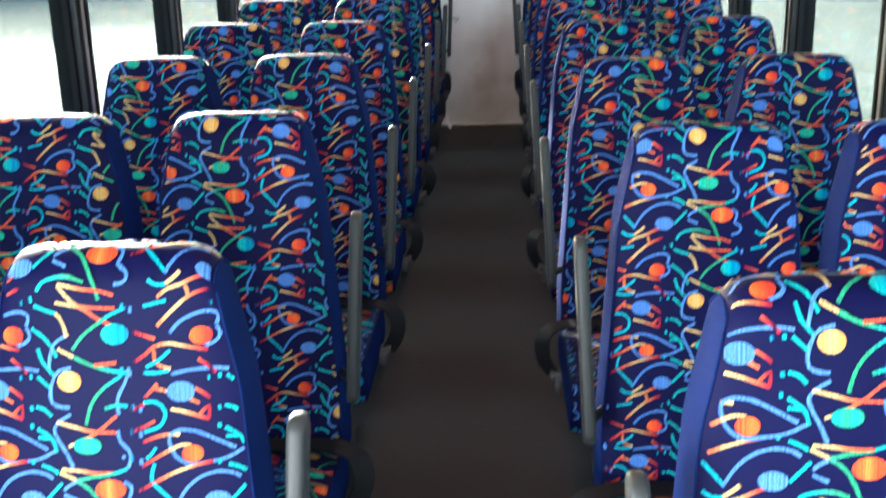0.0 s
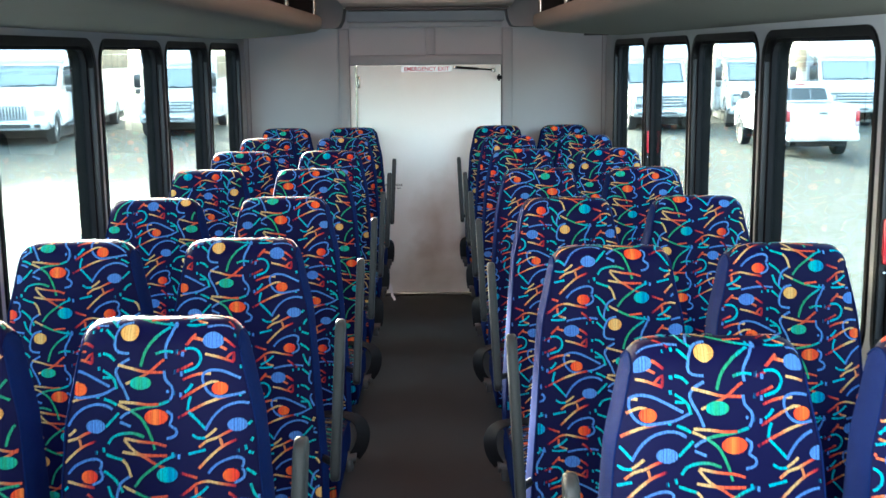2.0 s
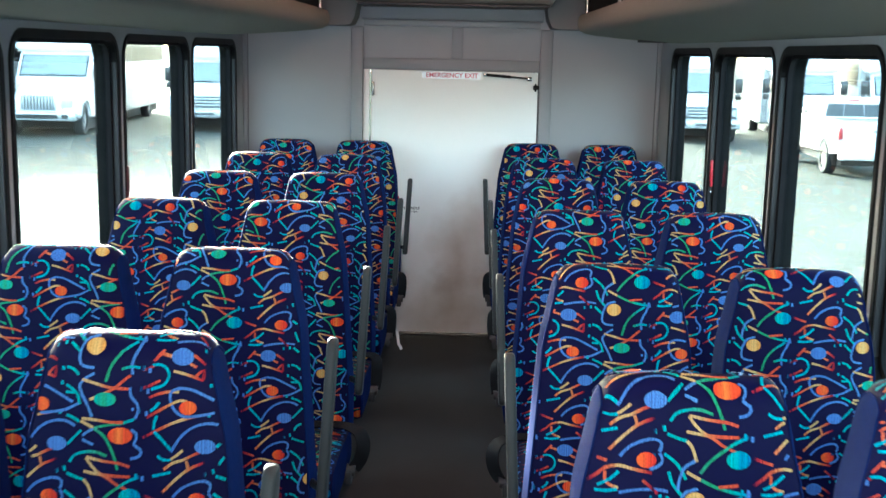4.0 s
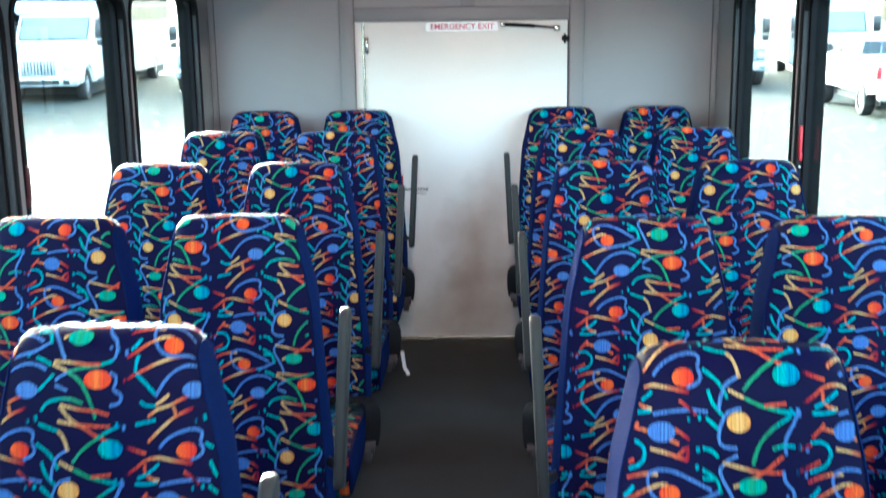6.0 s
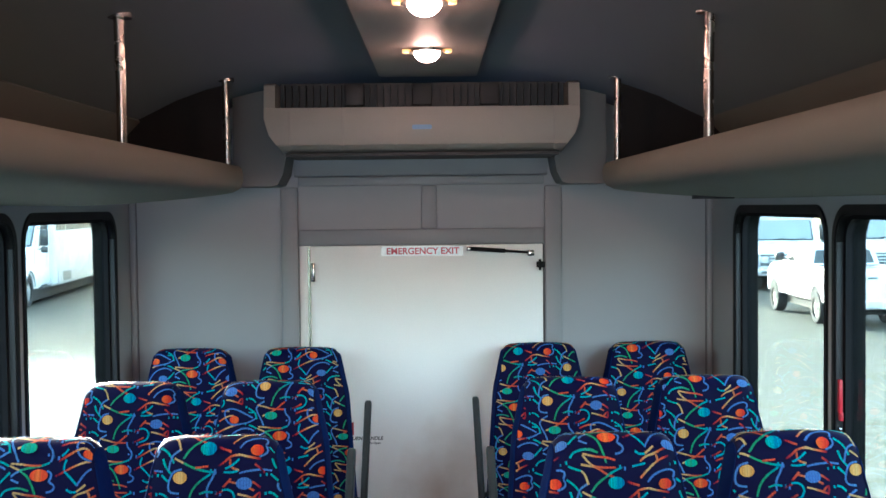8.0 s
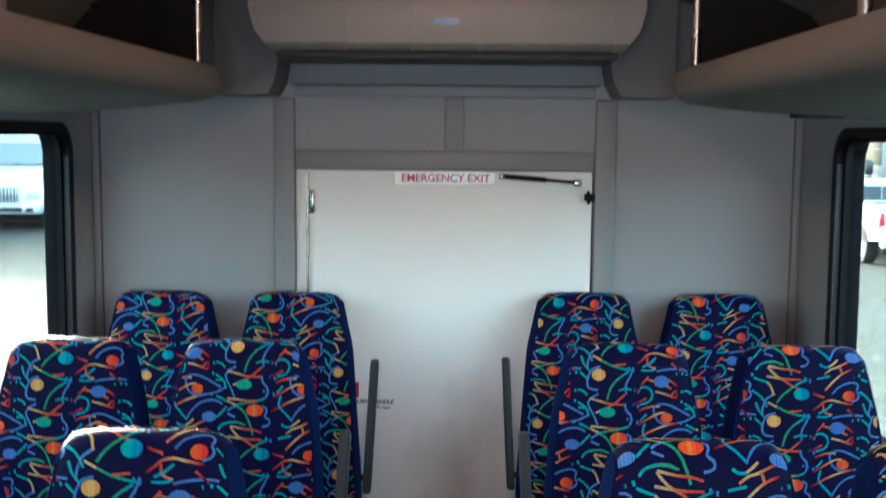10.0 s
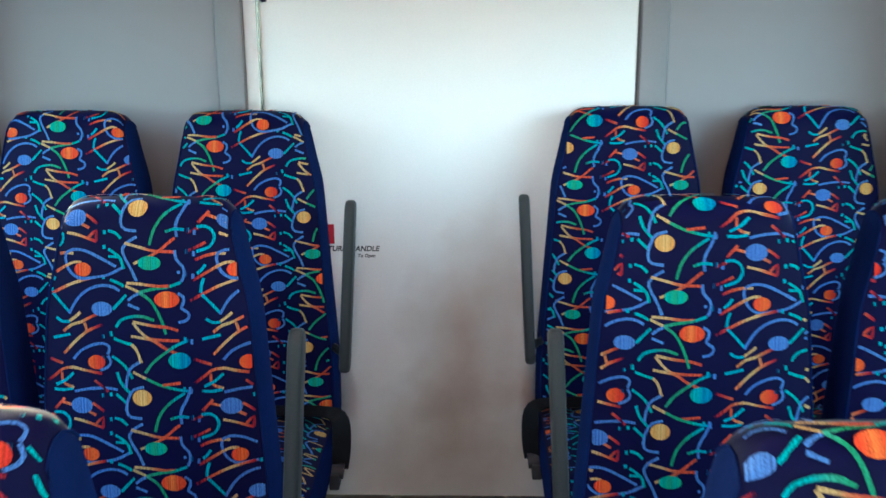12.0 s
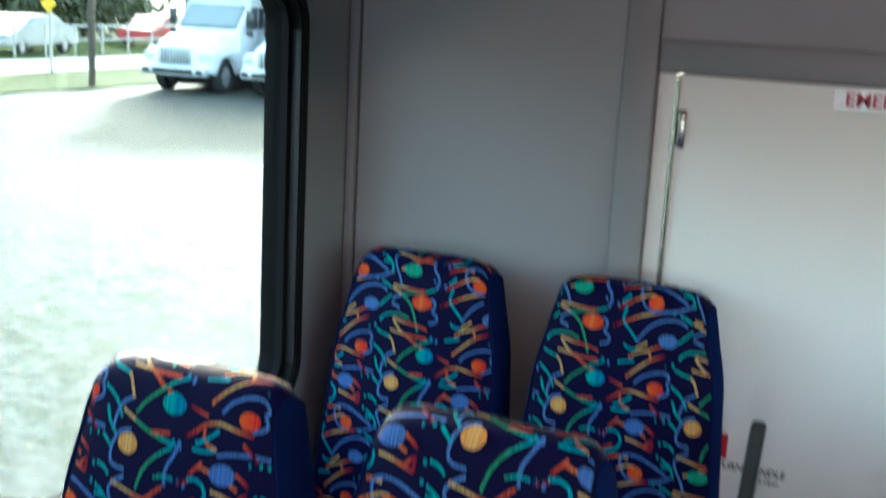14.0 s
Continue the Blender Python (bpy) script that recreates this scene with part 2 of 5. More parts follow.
def floor_material():
    m, n, l, b = material("black_rubber_floor")
    co = n.new("ShaderNodeTexCoord")
    dirt = n.new("ShaderNodeTexNoise")
    dirt.inputs["Scale"].default_value, dirt.inputs["Detail"].default_value = 3.5, 7
    l.new(co.outputs["Object"], dirt.inputs["Vector"])
    grit = n.new("ShaderNodeTexNoise")
    grit.inputs["Scale"].default_value, grit.inputs["Detail"].default_value = 160, 3
    l.new(co.outputs["Object"], grit.inputs["Vector"])
    r = ramp(n, [(0.35, (0.0108, 0.0150, 0.0166)), (0.55, (0.0160, 0.0220, 0.0240)), (0.75, (0.026, 0.0348, 0.0372))])
    l.new(dirt.outputs["Fac"], r.inputs[0])
    l.new(r.outputs[0], b.inputs["Base Color"])
    rr = n.new("ShaderNodeMapRange")
    rr.inputs[3].default_value, rr.inputs[4].default_value = 0.55, 0.8
    l.new(dirt.outputs["Fac"], rr.inputs[0])
    l.new(rr.outputs[0], b.inputs["Roughness"])
    bp = n.new("ShaderNodeBump")
    bp.inputs["Strength"].default_value, bp.inputs["Distance"].default_value = 0.35, 0.0012
    l.new(grit.outputs["Fac"], bp.inputs["Height"])
    l.new(bp.outputs[0], b.inputs["Normal"])
    return m


MAT["floor"] = floor_material()


def smudge_and_shade(m, centre, size, colour, strength):
    """A brownish rubbed-in smudge on a painted panel, with soft shade painted in."""
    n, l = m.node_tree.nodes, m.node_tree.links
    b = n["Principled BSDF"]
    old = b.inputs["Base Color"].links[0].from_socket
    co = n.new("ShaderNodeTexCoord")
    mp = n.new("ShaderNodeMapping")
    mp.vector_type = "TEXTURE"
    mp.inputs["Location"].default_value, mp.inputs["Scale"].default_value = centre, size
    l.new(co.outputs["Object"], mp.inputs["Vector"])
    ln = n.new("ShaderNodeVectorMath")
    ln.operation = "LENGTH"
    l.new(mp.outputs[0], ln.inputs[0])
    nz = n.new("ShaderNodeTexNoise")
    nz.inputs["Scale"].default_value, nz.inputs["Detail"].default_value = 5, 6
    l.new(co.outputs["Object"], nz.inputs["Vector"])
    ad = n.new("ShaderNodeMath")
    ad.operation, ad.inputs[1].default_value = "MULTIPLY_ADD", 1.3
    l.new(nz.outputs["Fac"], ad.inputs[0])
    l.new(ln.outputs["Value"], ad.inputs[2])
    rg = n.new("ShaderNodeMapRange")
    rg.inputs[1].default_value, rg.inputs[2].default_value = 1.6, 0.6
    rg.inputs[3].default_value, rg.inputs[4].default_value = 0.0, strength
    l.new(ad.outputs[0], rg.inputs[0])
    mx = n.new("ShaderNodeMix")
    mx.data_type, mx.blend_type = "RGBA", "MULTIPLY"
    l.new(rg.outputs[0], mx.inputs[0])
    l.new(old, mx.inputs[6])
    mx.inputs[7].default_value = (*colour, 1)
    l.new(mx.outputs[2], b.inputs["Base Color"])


# mud smears and the soft shade low on the door, both in the colour
smudge_and_shade(MAT["door"], (0.06, 0.0, 0.50), (0.20, 1.0, 0.36), (0.60, 0.48, 0.40), 0.85)
smudge_and_shade(MAT["door"], (0.03, 0.0, 0.16), (0.42, 1.0, 0.30), (0.58, 0.50, 0.43), 0.9)


# ---------------------------------------------------------------- mesh helpers
def finish(name, bm, mats, parent=None, label="", smooth=True, angle=40):
    me = bpy.data.meshes.new(name)
    bm.to_mesh(me)
    bm.free()
    for mt in mats if isinstance(mats, (list, tuple)) else [mats]:
        me.materials.append(MAT[mt] if isinstance(mt, str) else mt)
    if smooth:
        me.shade_smooth()
        me.set_sharp_from_angle(angle=radians(angle))
    ob = new(name, me)
    if parent is not None:
        ob.parent = parent
    if label:
        tagged(ob, label)
    return ob


def part(name, bm, mats, parent, label="", smooth=True):
    return finish(name, bm, mats, parent, label, smooth)


def empty(name, x=0, y=0, z=0, rz=0):
    ob = new(name)
    ob.matrix_world = pose(x, y, z, 0, 0, rz)
    ob.empty_display_size = 0.1
    return ob


def box(bm, x0, x1, y0, y1, z0, z1, bevel=0.0, seg=2, mat=0):
    r = bmesh.ops.create_cube(bm, size=1, matrix=Matrix.LocRotScale(((x0 + x1) / 2, (y0 + y1) / 2, (z0 + z1) / 2), None, (abs(x1 - x0), abs(y1 - y0), abs(z1 - z0))))
    faces = {f for v in r["verts"] for f in v.link_faces}
    if bevel:
        edges = {e for v in r["verts"] for e in v.link_edges}
        out = bmesh.ops.bevel(bm, geom=list(edges), offset=bevel, segments=seg, affect="EDGES", profile=0.5)
        faces = set(out["faces"]) | {f for f in faces if f.is_valid}
    for f in faces:
        f.material_index = mat
    return bm


def boxed(x0, x1, y0, y1, z0, z1, bevel=0.0, seg=2):
    return box(bmesh.new(), x0, x1, y0, y1, z0, z1, bevel, seg)


def prism(profile, axis, a, b):
    """Extrude a closed outline of (p, q) pairs along an axis from a to b."""
    bm = bmesh.new()

    def at(p, q, t):
        return {"x": (t, p, q), "y": (p, t, q), "z": (p, q, t)}[axis]
    lo = [bm.verts.new(at(p, q, a)) for p, q in profile]
    hi = [bm.verts.new(at(p, q, b)) for p, q in profile]
    k = len(profile)
    for i in range(k):
        bm.faces.new((lo[i], lo[(i + 1) % k], hi[(i + 1) % k], hi[i]))
    bm.faces.new(lo)
    bm.faces.new(hi)
    bmesh.ops.recalc_face_normals(bm, faces=bm.faces)
    return bm


def tube(bm, points, radius, sides=8, mat=0, cap=True):
    """A round tube through points."""
    pts = [Vector(p) for p in points]
    rings = []
    for i, p in enumerate(pts):
        d = (pts[min(i + 1, len(pts) - 1)] - pts[max(i - 1, 0)]).normalized()
        up = Vector((0, 0, 1)) if abs(d.z) < 0.9 else Vector((0, 1, 0))
        u = d.cross(up).normalized()
        w = d.cross(u)
        rings.append([bm.verts.new(p + radius * (math.cos(a) * u + math.sin(a) * w)) for a in (2 * math.pi * k / sides for k in range(sides))])
    for r0, r1 in zip(rings, rings[1:]):
        for k in range(sides):
            f = bm.faces.new((r0[k], r0[(k + 1) % sides], r1[(k + 1) % sides], r1[k]))
            f.material_index = mat
    if cap:
        bm.faces.new(rings[0][::-1]).material_index = mat
        bm.faces.new(rings[-1]).material_index = mat
    return bm


def rounded(x0, x1, y0, y1, r, seg=6):
    """Outline of a rounded rectangle."""
    out = []
    for cx, cy, a0 in ((x1 - r, y1 - r, 0), (x0 + r, y1 - r, 90), (x0 + r, y0 + r, 180), (x1 - r, y0 + r, 270)):
        for k in range(seg + 1):
            a = radians(a0 + 90 * k / seg)
            out.append((cx + r * math.cos(a), cy + r * math.sin(a)))
    return out


def ring(outer, inner, axis, a, b):
    """A flat frame between two outlines of equally many points, extruded from a to b."""
    bm = bmesh.new()

    def at(p, t):
        return {"x": (t, p[0], p[1]), "y": (p[0], t, p[1])}[axis]
    vs = [[bm.verts.new(at(p, t)) for p in line] for line, t in ((outer, a), (inner, a), (inner, b), (outer, b))]
    k = len(outer)
    for r0, r1 in ((0, 1), (1, 2), (2, 3), (3, 0)):
        for i in range(k):
            j = (i + 1) % k
            bm.faces.new((vs[r0][i], vs[r0][j], vs[r1][j], vs[r1][i]))
    bmesh.ops.recalc_face_normals(bm, faces=bm.faces)
    return bm


def lettering(name, body, size, m, mat, parent=None, bold=False, depth=0.0004, shear=0.0):
    cu = bpy.data.curves.new(name, "FONT")
    cu.body, cu.size, cu.extrude, cu.shear = body, size, depth, shear
    cu.align_x, cu.align_y = "CENTER", "CENTER"
    if bold:
        cu.offset = size * 0.024
    tmp = new("tmp", cu)
    me = bpy.data.meshes.new_from_object(tmp.evaluated_get(bpy.context.evaluated_depsgraph_get()))
    bpy.data.objects.remove(tmp)
    me.materials.clear()
    me.materials.append(MAT[mat])
    ob = new(name, me)
    ob.matrix_basis = m
    if parent is not None:
        ob.parent = parent
    return ob


# ---------------------------------------------------------------- the bus shell
REAR = 8.0      # inner face of the rear wall
FRONT = -1.7
SIDE = 1.160    # inner face of the side walls
PLANE = 1.20    # reference plane of the windows
SILL, HEAD = 0.765, 1.648
WALL_T = 0.06
SIDE_T = 0.08


def ceiling_z(x):
    x = abs(x)
    if x > 0.97:
        return 1.950 - 0.37 * (x - 0.97)
    return 2.130 - 0.0555 * x ** 2 - 0.1444 * x ** 4


tagged(finish("floor", boxed(-SIDE - SIDE_T, SIDE + SIDE_T, FRONT, REAR + WALL_T, -0.08, 0.0), "floor", smooth=False), "dark rubber bus floor with scuffs", "floor", kind="structure")

# arched ceiling
bm = bmesh.new()
xs = [-SIDE - SIDE_T + i * (2 * (SIDE + SIDE_T)) / 24 for i in range(25)]
rows = []
for y in (FRONT, REAR + WALL_T):
    rows.append([bm.verts.new((x, y, ceiling_z(x))) for x in xs] + [bm.verts.new((x, y, ceiling_z(x) + 0.05)) for x in reversed(xs)])
for i in range(50):
    j = (i + 1) % 50
    bm.faces.new((rows[0][i], rows[0][j], rows[1][j], rows[1][i]))
bm.faces.new(rows[0])
bm.faces.new(rows[1])
bmesh.ops.recalc_face_normals(bm, faces=bm.faces)
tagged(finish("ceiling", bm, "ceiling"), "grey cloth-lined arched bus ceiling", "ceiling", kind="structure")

# side walls with window openings; posts: centres between neighbouring windows
POSTS = {-1: [7.83, 6.82, 5.80, 4.79, 3.77, 2.75, 1.73, 0.71], 1: [7.70, 6.67, 5.64, 4.60, 3.55, 2.53, 1.50, 0.50]}
GAP = 0.017
for side, name in ((-1, "wall_left"), (1, "wall_right")):
    bm = bmesh.new()
    x0, x1 = side * SIDE, side * (SIDE + SIDE_T)
    ys = POSTS[side]
    if side > 0:
        box(bm, x0, x1, FRONT, REAR, 0.0, SILL - 0.04)
    else:
        box(bm, x0, x1, 0.65, REAR, 0.0, SILL - 0.04)
        box(bm, x0, x1, FRONT, -0.53, 0.0, SILL - 0.04)
    box(bm, x0, x1, FRONT, REAR, HEAD + 0.04, ceiling_z(SIDE) + 0.03)
    box(bm, x0, x1, ys[0], REAR, SILL - 0.04, HEAD + 0.04)
    box(bm, x0, x1, FRONT + 1.2 if side > 0 else 0.65, ys[-1], SILL - 0.04, HEAD + 0.04)
    if side < 0:
        box(bm, x0, x1, FRONT + 1.15, -0.53, SILL - 0.04, HEAD + 0.04)
    box(bm, x0, x1, FRONT, FRONT + 0.02, SILL - 0.04, HEAD + 0.04)
    bays = [(ys[k + 1], ys[k], ys[k + 1] + GAP, ys[k] - GAP) for k in range(len(ys) - 1)]
    bays.append((FRONT + 0.02, FRONT + (1.2 if side > 0 else 1.15), FRONT + 0.14, FRONT + 1.08))
    tmp_mesh = bpy.data.meshes.new("bay")
    for b0, b1, w0, w1 in bays:
        bay = ring(rounded(b0, b1, SILL - 0.04, HEAD + 0.04, 0.0004, 8), rounded(w0 + 0.008, w1 - 0.008, SILL + 0.008, HEAD - 0.008, 0.094, 8), "x", x0, x1)
        bay.to_mesh(tmp_mesh)
        bay.free()
        bm.from_mesh(tmp_mesh)
    bpy.data.meshes.remove(tmp_mesh)
    tagged(finish(name, bm, "wall", smooth=False), "grey vinyl bus side wall with window openings", "wall", kind="structure")

# front end behind the camera: wall with the windscreen opening
bm = bmesh.new()
box(bm, -SIDE, SIDE, FRONT - 0.06, FRONT, 0.0, 0.70)
box(bm, -SIDE, SIDE, FRONT - 0.06, FRONT, 2.0, 2.14)
for s in (-1, 1):
    box(bm, s * 1.10, s * SIDE, FRONT - 0.06, FRONT, 0.70, 2.0)
tagged(finish("wall_front", bm, "wall", smooth=False), "grey bus front wall round the windscreen", "wall", kind="structure")


SCREW = bpy.data.meshes.new("screw")
bm = bmesh.new()
bmesh.ops.create_cone(bm, segments=8, radius1=0.0024, radius2=0.0016, depth=0.002, cap_ends=True, matrix=Matrix.Rotation(radians(90), 4, "X"))
bm.to_mesh(SCREW)
bm.free()
SCREW.materials.append(MAT["rubber"])


# one window: black rounded frame, inner sash, pane
def window(num, side, y0, y1, latch=0):
    top = tagged(empty("window_%d" % num, side * PLANE, (y0 + y1) / 2, SILL), "black-framed bus window with rounded corners and lightly tinted glass", "window", kind="structure")
    w, h = (y1 - y0) / 2, HEAD - SILL
    s = side
    o = rounded(-w, w, 0, h, 0.10, 8)
    i = rounded(-w + 0.028, w - 0.028, 0.030, h - 0.028, 0.076, 8)
    bm = ring(o, i, "x", s * -0.045, s * 0.042)
    es = [e for e in bm.edges if all(abs(v.co.x + s * 0.045) < 1e-5 for v in e.verts) and len({f.normal.to_tuple(2) for f in e.link_faces}) > 1]
    bmesh.ops.bevel(bm, geom=es, offset=0.004, segments=2, affect="EDGES")
    fr = part("window_frame", bm, "black", top)
    for k in range(9):
        ob = new("screw", SCREW)
        ob.parent = fr
        ob.location = (s * -0.024, w - 0.0302, 0.12 + k * 0.078)
    part("guide_strip", boxed(s * -0.041, s * -0.0215, w - 0.0302, w - 0.0265, 0.085, h - 0.105, 0.0008), "guide", top, "grey extruded guide strip")
    o2 = rounded(-w + 0.026, w - 0.026, 0.028, h - 0.026, 0.076)
    i2 = rounded(-w + 0.044, w - 0.044, 0.050, h - 0.040, 0.060)
    part("sash", ring(o2, i2, "x", s * -0.020, s * 0.014), "gasket", top)
    o3 = rounded(-w + 0.040, w - 0.040, 0.046, h - 0.036, 0.060)
    pane = part("pane", prism(o3, "x", s * -0.004, s * 0.001), "glass", top)
    pane.visible_shadow = False
    if latch:
        c, p = (latch * (w - 0.0375), 0.0375) if s > 0 else (latch * (w - 0.012), 0.0525)
        bm = bmesh.new()
        box(bm, s * -p, s * (0.0105 - p), c - 0.008, c + 0.008, 0.305, 0.400, 0.0035)
        box(bm, s * (0.0025 - p), s * (0.0125 - p), c - 0.009, c + 0.009, 0.285, 0.310, 0.003)
        part("release_handle", bm, "red" if s > 0 else "maroon", top, "red emergency release lever" if s > 0 else "red emergency release lever with shade in its colour")
        part("rivet", tube(bmesh.new(), [(s * (0.0025 - p), c, 0.262), (s * (0.0085 - p), c, 0.262)], 0.006), "steel", top)
    return top


num = 1
LATCHED = {-1: {1: -1}, 1: {1: 1, 4: 1}}
for side in (-1, 1):
    ys = POSTS[side]
    for k in range(len(ys) - 1):
        window(num, side, ys[k + 1] + GAP, ys[k] - GAP, latch=LATCHED[side].get(k, 0))
        num += 1
    window(num, side, FRONT + 0.14, FRONT + 1.08)
    num += 1

# entry door ahead of the seats: two glazed leaves
entry = tagged(empty("door_2", -SIDE - 0.04, 0.06, 0), "closed black-framed entry door with two glazed leaves", "door", kind="structure")
part("door_frame", ring(rounded(-0.588, 0.588, 0.002, HEAD + 0.038, 0.004, 8), rounded(-0.545, 0.545, 0.03, HEAD, 0.02, 8), "x", -0.038, 0.038), "black", entry)
for y0 in (-0.54, 0.005):
    leaf = part("door_leaf", ring(rounded(y0, y0 + 0.535, 0.034, HEAD - 0.004, 0.02, 8), rounded(y0 + 0.05, y0 + 0.485, 0.12, HEAD - 0.06, 0.04, 8), "x", -0.018, 0.018), "black", entry)
    pane = part("pane", prism(rounded(y0 + 0.045, y0 + 0.49, 0.115, HEAD - 0.055, 0.04), "x", -0.003, 0.003), "glass", leaf)
    pane.visible_shadow = False

# windscreen
ws = tagged(empty("windscreen", 0, FRONT - 0.03, 0.70), "clear windscreen glass of the bus", "windscreen", kind="structure")
pane = part("pane", boxed(-1.10, 1.10, -0.004, 0.004, 0.0, 1.30), "glass", ws, smooth=False)
pane.visible_shadow = False

# rear wall with door opening
bm = bmesh.new()
DW, DH = 0.487, 1.502
box(bm, -SIDE - SIDE_T, -DW, REAR, REAR + WALL_T, 0.0, 2.12)
box(bm, DW, SIDE + SIDE_T, REAR, REAR + WALL_T, 0.0, 2.12)
box(bm, -DW, DW, REAR, REAR + WALL_T, DH, 2.14)
tagged(finish("wall_rear", bm, "wall", smooth=False), "grey vinyl rear bus wall round the emergency door", "wall", kind="structure")

# trim strips on the rear wall
def strip(name, x0, x1, z0, z1, d=0.012, bev=0.005, mat="trim", label="grey moulded trim strip on the rear wall"):
    return tagged(finish(name, boxed(x0, x1, REAR - d, REAR, z0, z1, bev), mat), label, "trim", kind="structure")


strip("trim", -0.557, -DW - 0.001, 0.0, 1.735, 0.022, 0.009)
strip("trim", DW + 0.001, 0.557, 0.0, 1.735, 0.022, 0.009)
strip("trim", -DW, DW, DH + 0.002, 1.566, 0.014)
strip("trim", 0.0, 0.062, 1.567, 1.738, 0.014)
strip("trim", -DW, DW, 1.739, 1.775, 0.016, 0.005)
for s in (-1, 1):
    strip("trim", s * 1.135, s * (SIDE - 0.002), 0.0, 1.72, 0.008, 0.004)
    strip("trim", s * 1.130, s * 1.134, 0.0, 1.72, 0.004, 0.001, "seam", "dark seam line between wall panels")
for s in (-1, 1):
    bm = bmesh.new()
    bmesh.ops.create_uvsphere(bm, u_segments=10, v_segments=6, radius=0.009, matrix=Matrix.LocRotScale((s * 0.523, REAR - 0.016, 1.395), None, (1, 0.5, 1)))
    tagged(finish("trim_button", bm, "trim"), "grey plastic screw cover on the trim", "screw cover")

# soffit blocks and ledge under the evaporator
for s in (-1, 1):
    prof = [(s * 0.50, 2.12), (s * 0.50, 1.86), (s * 0.515, 1.78), (s * 0.535, 1.742), (s * 0.56, 1.735), (s * 0.70, 1.735), (s * 0.70, 2.12)]
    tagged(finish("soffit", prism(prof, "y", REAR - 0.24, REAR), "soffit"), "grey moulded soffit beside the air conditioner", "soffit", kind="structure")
prof = [(REAR, 1.776), (REAR - 0.022, 1.778), (REAR - 0.028, 1.785), (REAR - 0.04, 1.90), (REAR, 1.90)]
tagged(finish("ledge", prism(prof, "x", -0.50, 0.50), "trim"), "grey ledge under the air conditioner", "ledge", kind="structure")


# ---------------------------------------------------------------- emergency door
door = tagged(empty("door_1", 0, REAR, 0), "closed white rear emergency door with a worn exit label", "door", kind="structure")
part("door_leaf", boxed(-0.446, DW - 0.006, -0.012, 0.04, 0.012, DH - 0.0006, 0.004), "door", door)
part("hinge_jamb", boxed(-DW + 0.0006, -0.449, -0.004, 0.04, 0.012, DH - 0.0006, 0.003), "door", door)
part("hinge_rod", tube(bmesh.new(), [(-0.447, -0.015, 0.02), (-0.447, -0.015, DH - 0.01)], 0.006), "lens_trim", door, "bright hinge rod along the door edge")
for z in (1.36, 0.55):
    part("hinge_knuckle", boxed(-0.440, -0.424, -0.022, -0.012, z, z + 0.075, 0.004), "steel", door, "small steel hinge knuckle")
part("door_seal", boxed(DW - 0.0058, DW - 0.0004, -0.006, 0.03, 0.01, DH - 0.001), "seam", door, smooth=False)
part("kick_sill", boxed(-DW + 0.002, DW - 0.002, -0.05, 0.03, 0.001, 0.010, 0.003), "greysteel", door, "worn metal sill strip")
bm = bmesh.new()
tube(bm, [(0.19, -0.035, 1.486), (0.33, -0.035, 1.476)], 0.0085, 10)
tube(bm, [(0.33, -0.035, 1.476), (0.42, -0.035, 1.469)], 0.005, 8)
strut = part("gas_strut", bm, "web", door, "black gas strut across the door top")
bm = bmesh.new()
box(bm, 0.418, 0.445, -0.045, -0.01, 1.455, 1.478, 0.004)
box(bm, 0.178, 0.196, -0.045, -0.01, 1.478, 1.494, 0.003)
part("strut_bracket", bm, "steel", strut)
bm = bmesh.new()
box(bm, 0.455, 0.488, -0.032, -0.008, 1.408, 1.432, 0.004)
box(bm, 0.462, 0.472, -0.042, -0.030, 1.398, 1.442, 0.003)
part("latch", bm, "web", door, "black door latch")
label_plate = part("exit_label", boxed(-0.160, 0.164, -0.0135, -0.0121, 1.459, 1.496), "sign", door, "worn silver label with red lettering", smooth=False)
lettering("exit_lettering", "EMERGENCY EXIT", 0.036, pose(0.004, -0.0139, 1.477, 90), "signred", door, bold=True)
lettering("handle_lettering", "TURN HANDLE", 0.0195, pose(-0.231, -0.0125, 0.731, 90), "print", door, bold=True, shear=0.2)
lettering("open_lettering", "To Open", 0.0125, pose(-0.197, -0.0125, 0.712, 90), "print", door, bold=True, shear=0.2)
part("red_label", boxed(-0.345, -0.279, -0.0135, -0.0121, 0.745, 0.797), "red", door, "red warning label", smooth=False)
bm = bmesh.new()
box(bm, -0.36, -0.30, -0.05, -0.012, 0.62, 0.70, 0.01)
tube(bm, [(-0.33, -0.06, 0.66), (-0.33, -0.075, 0.60), (-0.33, -0.06, 0.55)], 0.009)
part("handle", bm, "red", door, "red turn handle of the emergency door")


